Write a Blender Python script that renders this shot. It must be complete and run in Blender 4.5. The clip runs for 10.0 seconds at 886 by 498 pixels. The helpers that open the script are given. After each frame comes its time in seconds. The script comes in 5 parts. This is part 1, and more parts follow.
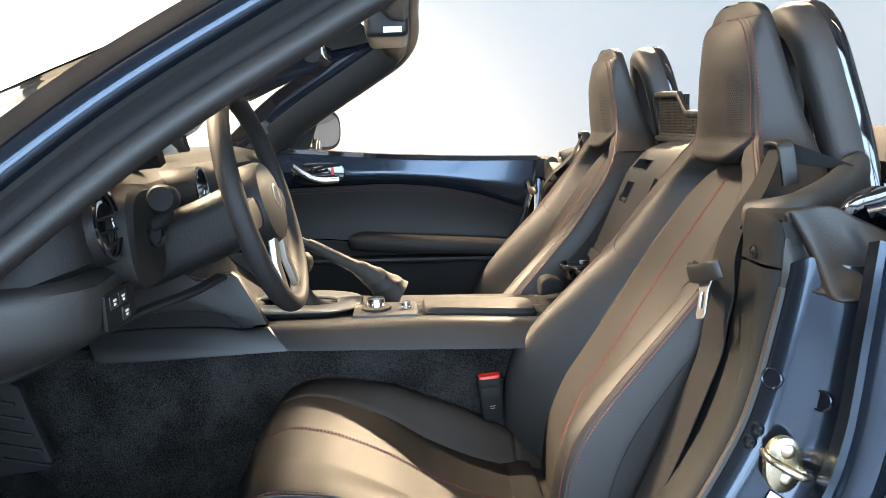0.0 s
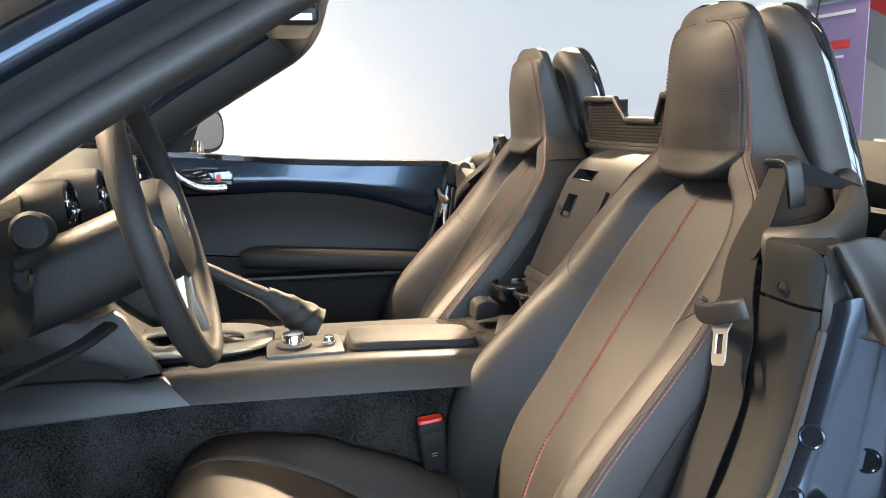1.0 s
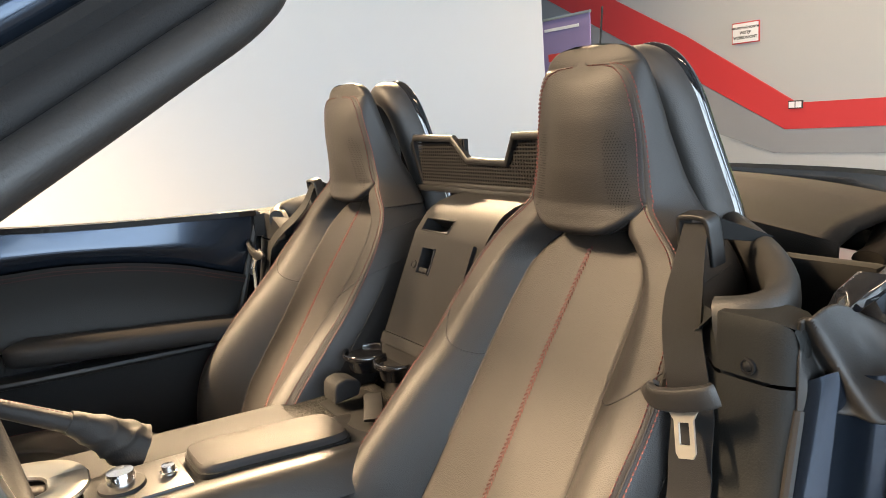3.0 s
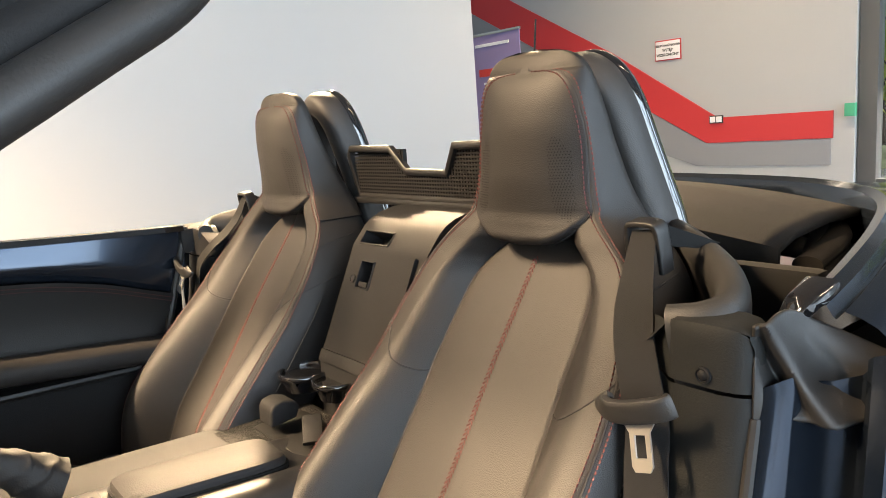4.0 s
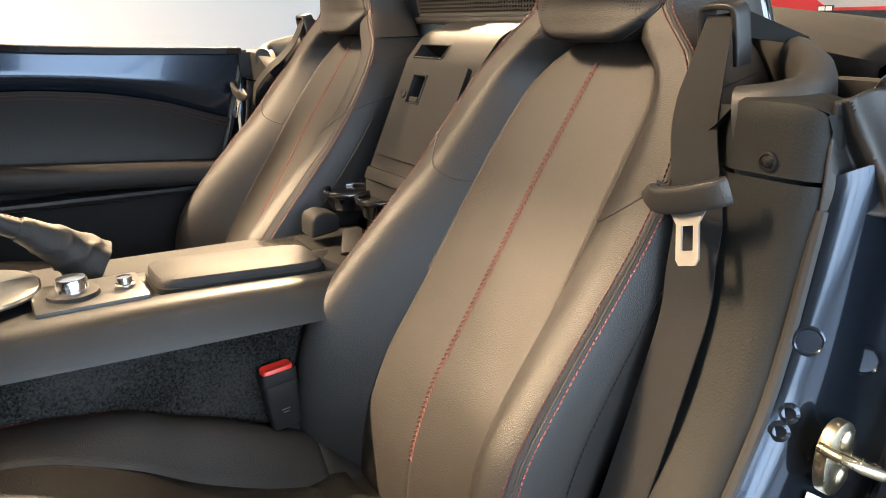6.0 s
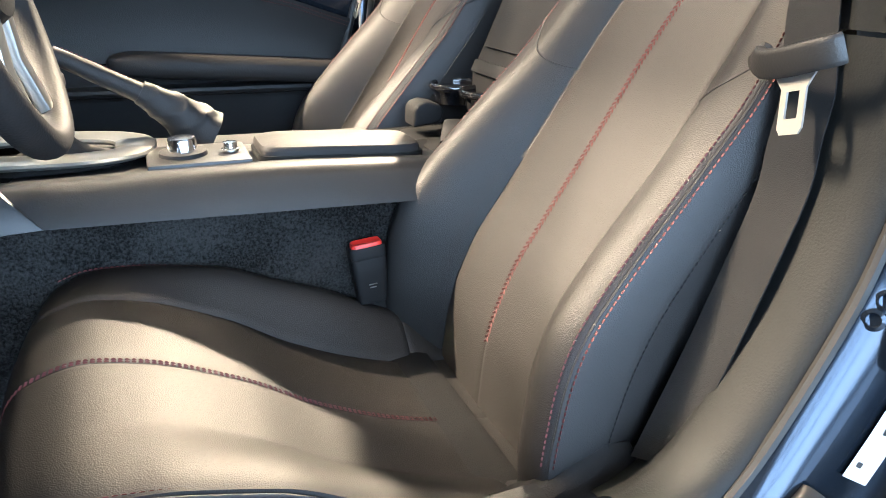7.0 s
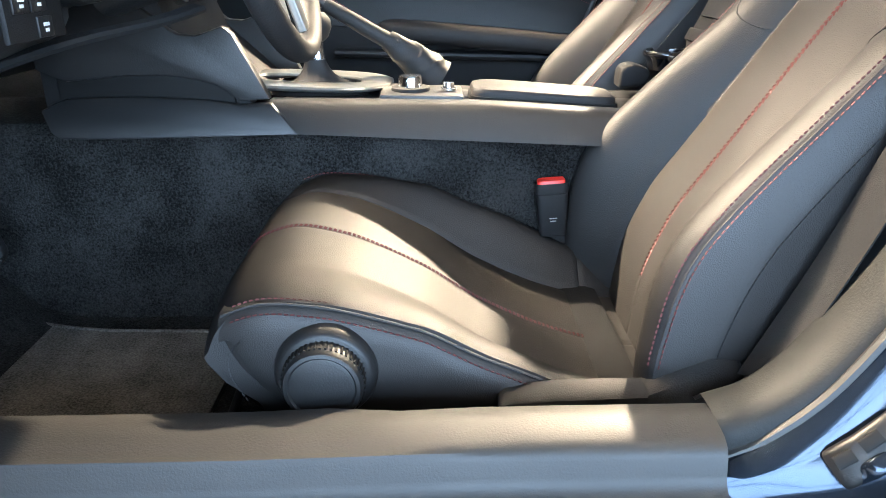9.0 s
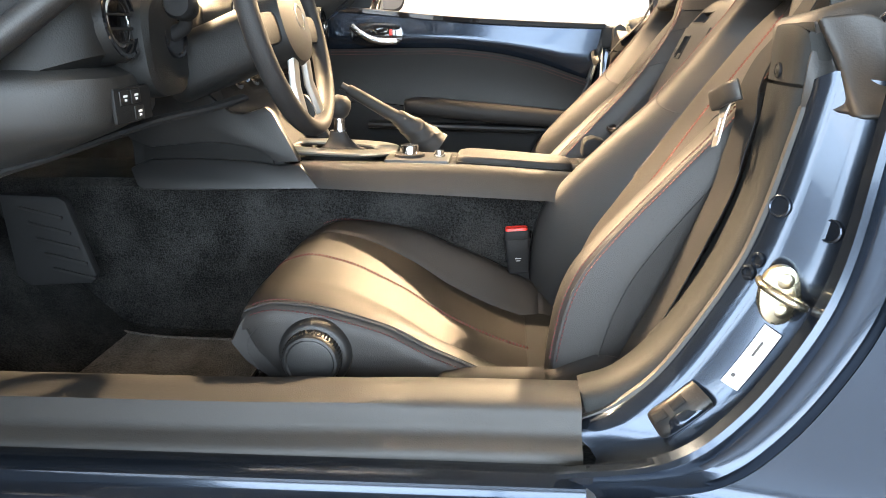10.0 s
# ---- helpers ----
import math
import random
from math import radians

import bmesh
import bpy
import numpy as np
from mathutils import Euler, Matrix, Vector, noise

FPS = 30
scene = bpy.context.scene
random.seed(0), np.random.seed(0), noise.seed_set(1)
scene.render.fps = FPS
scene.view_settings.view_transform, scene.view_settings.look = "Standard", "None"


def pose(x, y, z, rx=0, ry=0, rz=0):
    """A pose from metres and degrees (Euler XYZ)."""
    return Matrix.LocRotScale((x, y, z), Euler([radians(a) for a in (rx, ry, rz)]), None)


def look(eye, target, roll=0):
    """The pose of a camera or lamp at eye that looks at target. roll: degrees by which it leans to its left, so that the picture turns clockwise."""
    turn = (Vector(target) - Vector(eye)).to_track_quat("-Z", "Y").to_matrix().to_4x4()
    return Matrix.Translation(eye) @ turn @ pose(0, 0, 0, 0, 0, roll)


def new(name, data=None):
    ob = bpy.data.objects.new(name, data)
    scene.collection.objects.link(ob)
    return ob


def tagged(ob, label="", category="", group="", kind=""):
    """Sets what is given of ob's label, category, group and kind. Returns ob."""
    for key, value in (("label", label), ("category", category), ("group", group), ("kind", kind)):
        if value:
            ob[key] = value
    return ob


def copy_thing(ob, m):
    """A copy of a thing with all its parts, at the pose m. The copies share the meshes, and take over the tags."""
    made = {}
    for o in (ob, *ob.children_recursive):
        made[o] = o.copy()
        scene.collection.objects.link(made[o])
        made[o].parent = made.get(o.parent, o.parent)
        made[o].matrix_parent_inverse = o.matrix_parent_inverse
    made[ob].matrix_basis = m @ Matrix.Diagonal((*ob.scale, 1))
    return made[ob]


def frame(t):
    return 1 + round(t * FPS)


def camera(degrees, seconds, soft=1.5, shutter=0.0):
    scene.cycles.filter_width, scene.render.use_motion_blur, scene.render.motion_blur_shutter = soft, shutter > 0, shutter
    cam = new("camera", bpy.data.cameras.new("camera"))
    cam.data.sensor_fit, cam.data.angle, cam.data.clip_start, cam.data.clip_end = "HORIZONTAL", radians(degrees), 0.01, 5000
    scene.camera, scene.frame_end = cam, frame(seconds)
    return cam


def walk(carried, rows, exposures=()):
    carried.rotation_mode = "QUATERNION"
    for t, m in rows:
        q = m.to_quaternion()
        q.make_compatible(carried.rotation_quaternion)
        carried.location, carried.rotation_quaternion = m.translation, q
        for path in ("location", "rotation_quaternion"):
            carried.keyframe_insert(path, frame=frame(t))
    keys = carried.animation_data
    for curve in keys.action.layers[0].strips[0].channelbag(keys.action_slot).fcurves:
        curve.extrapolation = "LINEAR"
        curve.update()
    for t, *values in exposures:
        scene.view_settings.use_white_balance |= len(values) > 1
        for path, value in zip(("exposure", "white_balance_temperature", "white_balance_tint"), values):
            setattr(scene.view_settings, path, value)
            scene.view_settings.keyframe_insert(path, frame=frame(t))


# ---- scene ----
cam = camera(62.1, 10.0, soft=0.75)
EXPOSURES = [(0.0, 1.12, 6400, 10), (1.0, 1.1, 6500, 11), (2.5, 1.0, 7250, 13), (4.5, 0.9, 7300, 13), (5.5, 0.93, 7400, 14), (7.0, 1.42, 5800, 9), (8.5, 1.65, 5750, 9), (9.0, 1.65, 5850, 9), (9.5, 1.68, 6550, 10), (10.0, 1.7, 7400, 13)]
PATH = [
    (0, (-0.129, -1.524, 0.943), (-0.029, 0.444, 0.6), -2.7),
    (0.5, (-0.18, -1.408, 0.956), (0.101, 0.54, 0.599), -2.2),
    (1, (-0.235, -1.308, 0.963), (0.238, 0.6, 0.595), -1.7),
    (1.5, (-0.285, -1.22, 0.984), (0.39, 0.621, 0.59), -2.1),
    (2, (-0.3, -1.152, 0.999), (0.525, 0.624, 0.594), -2.8),
    (2.5, (-0.306, -1.106, 1.014), (0.644, 0.609, 0.622), -3.8),
    (3, (-0.309, -1.073, 1.034), (0.752, 0.581, 0.662), -4.4),
    (4.3, (-0.286, -1.022, 1.012), (0.944, 0.516, 0.663), -4.1),
    (4.5, (-0.274, -1.014, 0.993), (0.957, 0.52, 0.632), -3.9),
    (5, (-0.264, -1.013, 0.955), (0.938, 0.529, 0.534), -3.1),
    (5.5, (-0.263, -1.017, 0.922), (0.867, 0.553, 0.413), -2.2),
    (5.7, (-0.264, -1.021, 0.913), (0.819, 0.565, 0.357), -2.0),
    (6.8, (-0.229, -1.057, 0.832), (0.529, 0.645, 0.104), -0.7),
    (7, (-0.23, -1.064, 0.817), (0.456, 0.658, 0.066), -0.6),
    (7.5, (-0.233, -1.084, 0.795), (0.278, 0.677, -0.004), -0.2),
    (8, (-0.215, -1.103, 0.77), (0.112, 0.697, -0.038), -0.3),
    (8.5, (-0.192, -1.144, 0.752), (-0.036, 0.688, -0.036), -0.4),
    (9, (-0.158, -1.24, 0.766), (-0.141, 0.62, 0.031), -0.6),
    (9.5, (-0.089, -1.381, 0.8), (-0.169, 0.509, 0.15), -0.6),
    (10, (-0.014, -1.532, 0.815), (-0.166, 0.38, 0.245), -0.7),
]
walk(cam, [(t, look(eye, target, roll)) for t, eye, target, roll in PATH], EXPOSURES)

# ---- world and light ----
world = bpy.data.worlds.new("sky")
scene.world = world
world.use_nodes = True
wn = world.node_tree.nodes
sky = wn.new("ShaderNodeTexSky")
sky.sky_type, sky.sun_disc = "NISHITA", False
sky.sun_elevation, sky.sun_rotation = radians(38), radians(200)
wn["Background"].inputs[1].default_value = 0.12
world.node_tree.links.new(sky.outputs[0], wn["Background"].inputs[0])


def area_lamp(name, eye, target, width, height, watts, colour, spread=180):
    d = bpy.data.lights.new(name, "AREA")
    d.shape, d.size, d.size_y, d.energy, d.color = "RECTANGLE", width, height, watts, colour
    d.spread = radians(spread)
    ob = new(name, d)
    ob.matrix_world = look(eye, target)
    return ob


KEY = (2.35, 4.0, 4.05)
sun_data = bpy.data.lights.new("sun", "SUN")
sun_data.energy, sun_data.angle, sun_data.color = 5.0, radians(0.5), (1.0, 0.95, 0.88)
sun = new("sun", sun_data)
sun.matrix_world = look((9.0, -9.0, 10.0), (0, 0, 0))
area_lamp("window_daylight", (0, -7.4, 2.0), (0, 0, 1.2), 16.0, 3.6, 1150, (0.56, 0.77, 1.0))
area_lamp("ceiling_spot", KEY, (-0.1, -0.2, 0.5), 0.2, 0.2, 165, (1.0, 0.77, 0.50), 80)
STRIPS = ((-4.4, 1.5, 4.0, 0.10, 2300), (2.4, -2.4, 3.0, 0.08, 20), (-1.5, 3.2, 6.0, 0.1, 8), (5.5, 3.2, 0.1, 4.0, 75))
for cx, cy, lx, ly, watts in STRIPS:
    area_lamp("ceiling_strip_light", (cx, cy, 4.34), (cx, cy, 0), lx, ly, watts, (1.0, 0.76, 0.50), 120)


# ---- materials ----
def material(name, colour, rough=0.5, metal=0.0, coat=0.0, grain=0.0, scale=200.0, vary=0.12, bump_mm=1.0, spec=0.5, big=6.0, kind="noise", speckle=0.0):
    """A surface with colour variation at two scales and fine relief."""
    m = bpy.data.materials.new(name)
    m.use_nodes = True
    nt = m.node_tree
    n, ln = nt.nodes, nt.links
    b = n["Principled BSDF"]
    b.inputs["Metallic"].default_value = metal
    b.inputs["Coat Weight"].default_value = coat
    b.inputs["Coat Roughness"].default_value = 0.04
    b.inputs["Specular IOR Level"].default_value = spec
    tc = n.new("ShaderNodeTexCoord")
    wide = n.new("ShaderNodeTexNoise")
    wide.inputs["Scale"].default_value, wide.inputs["Detail"].default_value = big, 5
    fine = n.new("ShaderNodeTexNoise")
    fine.inputs["Scale"].default_value, fine.inputs["Detail"].default_value = scale, 3
    for x in (wide, fine):
        ln.new(tc.outputs["Object"], x.inputs["Vector"])
    mixed = n.new("ShaderNodeMix")
    mixed.data_type = "RGBA"
    mixed.inputs["A"].default_value = (*[c * (1 - vary) for c in colour], 1)
    mixed.inputs["B"].default_value = (*[min(1, c * (1 + vary)) for c in colour], 1)
    add = n.new("ShaderNodeMath")
    add.operation, add.inputs[1].default_value = "MULTIPLY_ADD", 0.5
    half = n.new("ShaderNodeMath")
    half.operation, half.inputs[1].default_value = "MULTIPLY", 0.5
    ln.new(fine.outputs["Fac"], half.inputs[0])
    ln.new(wide.outputs["Fac"], add.inputs[0])
    ln.new(half.outputs[0], add.inputs[2])
    if speckle:
        wide.inputs["Roughness"].default_value = 0.65
        tuft = n.new("ShaderNodeMapRange")
        tuft.inputs["From Min"].default_value, tuft.inputs["From Max"].default_value = 0.5 - speckle, 0.5 + speckle
        ln.new(add.outputs[0], tuft.inputs["Value"])
        add = tuft
    ln.new(add.outputs[0], mixed.inputs["Factor"])
    ln.new(mixed.outputs["Result"], b.inputs["Base Color"])
    rr = n.new("ShaderNodeMapRange")
    rr.inputs["To Min"].default_value, rr.inputs["To Max"].default_value = max(0.0, rough * 0.86), min(1.0, rough * 1.14)
    ln.new(wide.outputs["Fac"], rr.inputs["Value"])
    ln.new(rr.outputs[0], b.inputs["Roughness"])
    if grain:
        bump = n.new("ShaderNodeBump")
        bump.inputs["Strength"].default_value, bump.inputs["Distance"].default_value = grain, bump_mm / 1000
        if kind == "cells":
            v = n.new("ShaderNodeTexVoronoi")
            v.inputs["Scale"].default_value = scale
            v.feature = "SMOOTH_F1"
            v.inputs["Smoothness"].default_value = 0.6
            ln.new(tc.outputs["Object"], v.inputs["Vector"])
            ln.new(v.outputs["Distance"], bump.inputs["Height"])
        else:
            ln.new(fine.outputs["Fac"], bump.inputs["Height"])
        ln.new(bump.outputs[0], b.inputs["Normal"])
    return m


LEATHER = material("black_leather", (0.021, 0.0195, 0.019), 0.54, spec=0.42, grain=0.55, scale=760, vary=0.18, bump_mm=0.5, kind="cells")
LEATHER_SOFT = material("black_leather_soft", (0.015, 0.014, 0.014), 0.60, spec=0.24, grain=0.5, scale=450, vary=0.12, bump_mm=0.4, kind="cells")
PLASTIC = material("black_plastic", (0.009, 0.009, 0.0095), 0.44, spec=0.42, grain=0.5, scale=480, vary=0.10, bump_mm=0.5)
PLASTIC_SOFT = material("soft_black_plastic", (0.008, 0.008, 0.008), 0.52, spec=0.3, grain=0.5, scale=450, vary=0.12, bump_mm=0.4, kind="cells")
PLASTIC_GREY = material("dark_grey_plastic", (0.017, 0.0165, 0.016), 0.54, grain=0.6, scale=450, vary=0.12, bump_mm=0.5, spec=0.5)
PLASTIC_TRIM = material("black_pillar_plastic", (0.0070, 0.0080, 0.0080), 0.68, grain=0.6, scale=450, vary=0.12, bump_mm=0.5, spec=0.3)
PLASTIC_DARK = material("dark_plastic", (0.009, 0.009, 0.0095), 0.66, spec=0.22, grain=0.4, scale=600)
GLOSS_BLACK = material("gloss_black", (0.006, 0.006, 0.007), 0.07, coat=1.0, vary=0.05)
RUBBER = material("black_rubber", (0.014, 0.0135, 0.0135), 0.55, grain=0.3, scale=400)
CARPET = material("dark_carpet", (0.016, 0.0155, 0.015), 0.95, grain=1.0, scale=300, vary=0.9, bump_mm=5.0, spec=0.15, big=9, speckle=0.10)
PAINT = material("grey_blue_metallic_paint", (0.022, 0.031, 0.046), 0.16, metal=0.75, coat=0.2, vary=0.05, scale=1500)
CHROME = material("chrome", (0.78, 0.78, 0.78), 0.16, metal=1.0, vary=0.03)
SATIN = material("satin_silver", (0.36, 0.36, 0.34), 0.30, metal=0.9, vary=0.04)
TONGUE = material("brushed_steel", (0.50, 0.49, 0.46), 0.42, metal=0.9, vary=0.05)
STEEL = material("zinc_steel", (0.60, 0.55, 0.42), 0.28, metal=1.0, vary=0.15, big=40)
# matt black plastic, and also the shade painted into recesses and gaps
HOLE = material("matt_black_and_recess_shade", (0.006, 0.006, 0.006), 0.7, vary=0.1, spec=0.2)
MAT = material("floor_mat_carpet", (0.105, 0.096, 0.085), 0.95, grain=1.0, scale=330, vary=0.7, bump_mm=4.0, spec=0.15, big=12, speckle=0.16)
RED = material("red_plastic", (0.62, 0.03, 0.02), 0.4, vary=0.06)
THREAD = material("red_thread", (0.085, 0.015, 0.015), 0.75, vary=0.2)
THREAD_DARK = material("black_thread", (0.012, 0.012, 0.013), 0.7)
WEB = material("grey_belt_webbing", (0.011, 0.0110, 0.0112), 0.8, spec=0.2, grain=0.6, scale=900, vary=0.15, bump_mm=0.5)
FABRIC = material("black_roof_fabric", (0.011, 0.0095, 0.0085), 0.85, grain=0.7, scale=900, vary=0.25, bump_mm=0.8, spec=0.2)
WALL = material("white_wall_paint", (0.38, 0.395, 0.405), 0.75, grain=0.15, scale=90, vary=0.025, bump_mm=1.0, big=0.8)
WALL_RED = material("red_wall_paint", (0.52, 0.035, 0.04), 0.6, vary=0.06)
WALL_GREY = material("grey_wall_paint", (0.24, 0.25, 0.27), 0.7, vary=0.06)
FLOOR_TILE = material("grey_floor_tile", (0.20, 0.20, 0.205), 0.25, vary=0.1)
CEILING = material("grey_ceiling", (0.11, 0.11, 0.11), 0.8, vary=0.1)
ALU = material("dark_aluminium", (0.10, 0.105, 0.11), 0.4, metal=0.4, vary=0.05)
PURPLE = material("purple_banner_print", (0.26, 0.20, 0.38), 0.5, vary=0.1)
WHITE_PRINT = material("white_print", (0.8, 0.8, 0.8), 0.5, vary=0.04)
BLACK_PRINT = material("black_print", (0.02, 0.02, 0.02), 0.5, vary=0.04)
GREEN = material("green_plastic", (0.05, 0.35, 0.2), 0.5, vary=0.05)
LEAF = material("leaf_green", (0.30, 0.36, 0.05), 0.6, vary=0.6, big=3, scale=20)
GRASS = material("grass_ground", (0.08, 0.11, 0.04), 0.9, vary=0.4)
MIRROR = material("mirror_glass", (0.9, 0.9, 0.9), 0.01, metal=1.0, vary=0.0)


def glass(name, tint, rough=0.0):
    m = bpy.data.materials.new(name)
    m.use_nodes = True
    b = m.node_tree.nodes["Principled BSDF"]
    b.inputs["Base Color"].default_value = (*tint, 1)
    b.inputs["Transmission Weight"].default_value, b.inputs["Roughness"].default_value, b.inputs["IOR"].default_value = 1.0, rough, 1.45
    return m


GLASS = glass("clear_glass", (0.93, 0.96, 0.95))


def glow(name, colour, strength):
    m = bpy.data.materials.new(name)
    m.use_nodes = True
    b = m.node_tree.nodes["Principled BSDF"]
    b.inputs["Emission Color"].default_value, b.inputs["Emission Strength"].default_value = (*colour, 1), strength
    return m


LAMP_GLOW = glow("lamp_glow", (1.0, 0.88, 0.7), 12.0)


# ---- mesh helpers ----
def part(name, bm, mat, parent=None, label="", smooth=True):
    """Links a bmesh as one mesh object, under a thing or a part where one is given."""
    bmesh.ops.recalc_face_normals(bm, faces=bm.faces)
    me = bpy.data.meshes.new(name)
    bm.to_mesh(me)
    bm.free()
    for m in mat if isinstance(mat, (list, tuple)) else [mat]:
        me.materials.append(m)
    if smooth:
        me.shade_smooth()
        me.set_sharp_from_angle(angle=radians(38))
    ob = new(name, me)
    ob.parent = parent
    if label:
        ob["label"] = label
    return ob


def no_facets(ob):
    """Keeps low light from showing the facets of a finely curved mesh."""
    ob.shadow_terminator_geometry_offset, ob.shadow_terminator_shading_offset = 0.3, 0.3
    return ob


def thing(name, label, category, group="", at=(0, 0, 0)):
    ob = new(name)
    ob.empty_display_size = 0.05
    ob.location = at
    return tagged(ob, label, category, group)


def local(parent, bm):
    """Moves a bmesh that was built in world places into its parent's own space."""
    up = parent
    while up:
        bmesh.ops.translate(bm, verts=bm.verts, vec=-up.location)
        up = up.parent
    return bm


def put(name, bm, mat, parent, label="", smooth=True):
    """A part built in world places under a top-level Empty that is only moved, not turned."""
    return part(name, local(parent, bm), mat, parent, label, smooth)


def box(centre, size, bevel=0.004, bm=None, turn=None, segments=2):
    out = bm or bmesh.new()
    tmp = bmesh.new()
    bmesh.ops.create_cube(tmp, size=1.0)
    bmesh.ops.scale(tmp, vec=size, verts=tmp.verts)
    if bevel:
        bmesh.ops.bevel(tmp, geom=tmp.edges[:], offset=min(bevel, min(size) * 0.45), segments=segments, affect="EDGES", profile=0.6)
    m = Matrix.Translation(centre) @ (turn.to_4x4() if turn else Matrix())
    bmesh.ops.transform(tmp, matrix=m, verts=tmp.verts)
    me = bpy.data.meshes.new("tmp")
    tmp.to_mesh(me)
    tmp.free()
    out.from_mesh(me)
    bpy.data.meshes.remove(me)
    return out


def spline(points, n):
    """A smooth curve through control points (Catmull-Rom, centripetal enough for even spacing), n samples."""
    p = [np.array(q, float) for q in points]
    p = [2 * p[0] - p[1]] + p + [2 * p[-1] - p[-2]]
    out = []
    for k in range(n):
        f = k / (n - 1) * (len(p) - 3)
        i = min(int(f), len(p) - 4)
        u = f - i
        a, b, c, d = p[i:i + 4]
        out.append(0.5 * (2 * b + (c - a) * u + (2 * a - 5 * b + 4 * c - d) * u * u + (3 * b - a - 3 * c + d) * u ** 3))
    return out


def curve1(xs, ys):
    """A smooth function through a few control values (monotone cubic)."""
    xs, ys = np.array(xs, float), np.array(ys, float)
    h, d = np.diff(xs), np.diff(ys) / np.diff(xs)
    m = np.zeros(len(xs))
    m[0], m[-1] = d[0], d[-1]
    for i in range(1, len(xs) - 1):
        m[i] = 0 if d[i - 1] * d[i] <= 0 else 2 * d[i - 1] * d[i] / (d[i - 1] + d[i])

    def f(x):
        x = min(max(x, xs[0]), xs[-1])
        i = min(int(np.searchsorted(xs, x, "right")) - 1, len(h) - 1)
        u = (x - xs[i]) / h[i]
        return float(ys[i] * (1 + 2 * u) * (1 - u) ** 2 + m[i] * h[i] * u * (1 - u) ** 2 + ys[i + 1] * u * u * (3 - 2 * u) + m[i + 1] * h[i] * u * u * (u - 1))
    return f


def loft(rings, closed=True, caps=True, bm=None):
    """Skins rings of equal length; closed rings go round, caps shut both ends."""
    bm = bm or bmesh.new()
    vs = [[bm.verts.new(Vector(p)) for p in r] for r in rings]
    n = len(vs[0])
    for a, b in zip(vs, vs[1:]):
        for i in range(n if closed else n - 1):
            j = (i + 1) % n
            bm.faces.new((a[i], a[j], b[j], b[i]))
    if caps and closed:
        bm.faces.new(vs[0][::-1])
        bm.faces.new(vs[-1])
    return bm


def sweep(path, profile, up=(0, 0, 1), closed=True, bm=None, caps=True, scale=None):
    """Carries a profile of (side, up) offsets along a path; side is path direction x up."""
    path = [Vector(p) for p in path]
    rings = []
    for i, p in enumerate(path):
        d = (path[min(i + 1, len(path) - 1)] - path[max(i - 1, 0)]).normalized()
        s = d.cross(Vector(up)).normalized()
        u = s.cross(d).normalized()
        k = scale(i / (len(path) - 1)) if scale else 1.0
        rings.append([p + s * a * k + u * b * k for a, b in profile])
    return loft(rings, closed, caps, bm)


def oval(a, b, n=16, power=2.0):
    out = []
    for i in range(n):
        t = 2 * math.pi * i / n
        c, s = math.cos(t), math.sin(t)
        out.append((a * math.copysign(abs(c) ** (2 / power), c), b * math.copysign(abs(s) ** (2 / power), s)))
    return out


def tube(path, r, n=12, bm=None, up=(0, 0, 1), scale=None):
    return sweep(path, oval(r, r, n), up, bm=bm, scale=scale)


def lathe(centre, axis, profile, n=40, bm=None):
    """Turns a profile of (along, radius) round an axis."""
    axis = Vector(axis).normalized()
    s = axis.orthogonal().normalized()
    u = axis.cross(s)
    rings = [[Vector(centre) + axis * a + (s * math.cos(2 * math.pi * i / n) + u * math.sin(2 * math.pi * i / n)) * max(r, 1e-4) for i in range(n)] for a, r in profile]
    return loft(rings, True, True, bm)


def extrude_outline(outline, axis, lo, hi, bevel=0.0, segments=2):
    """A prism from a 2D outline: axis 'x', 'y' or 'z' is the way of extrusion; the outline holds the other two in order."""
    def at(p, v):
        return {"x": (v, p[0], p[1]), "y": (p[0], v, p[1]), "z": (p[0], p[1], v)}[axis]
    bm = loft([[at(p, lo) for p in outline], [at(p, hi) for p in outline]])
    if bevel:
        bmesh.ops.recalc_face_normals(bm, faces=bm.faces)
        bmesh.ops.bevel(bm, geom=[e for e in bm.edges if e.calc_face_angle(0) > 0.5], offset=bevel, segments=segments, affect="EDGES", profile=0.6)
    return bm


def stitches(line, normals, length=0.0042, gap=0.0020, radius=0.00065, bm=None):
    """A row of short raised threads along a line."""
    bm = bm or bmesh.new()
    line = [Vector(p) for p in line]
    run, total = [0.0], 0.0
    for a, b in zip(line, line[1:]):
        total += (b - a).length
        run.append(total)

    def where(s):
        i = max(0, min(int(np.searchsorted(run, s, "right")) - 1, len(line) - 2))
        u = (s - run[i]) / max(run[i + 1] - run[i], 1e-9)
        return line[i].lerp(line[i + 1], u), normals[min(i, len(normals) - 1)]
    s = gap
    while s + length < total:
        (a, n), (b, _) = where(s), where(s + length)
        n = Vector(n).normalized()
        side = (b - a).cross(n).normalized() * radius
        lift = n * radius * 1.3
        ring0 = [a - side, a + lift, a + side]
        mid = [(a + b) / 2 - side * 1.2, (a + b) / 2 + lift * 1.9, (a + b) / 2 + side * 1.2]
        ring1 = [b - side, b + lift, b + side]
        loft([ring0, mid, ring1], True, False, bm)
        s += length + gap
    return bm


# ---- showroom ----
def structure(name, bm, mat, label, smooth=False):
    return tagged(part(name, bm, mat, None, label, smooth), label, kind="structure")


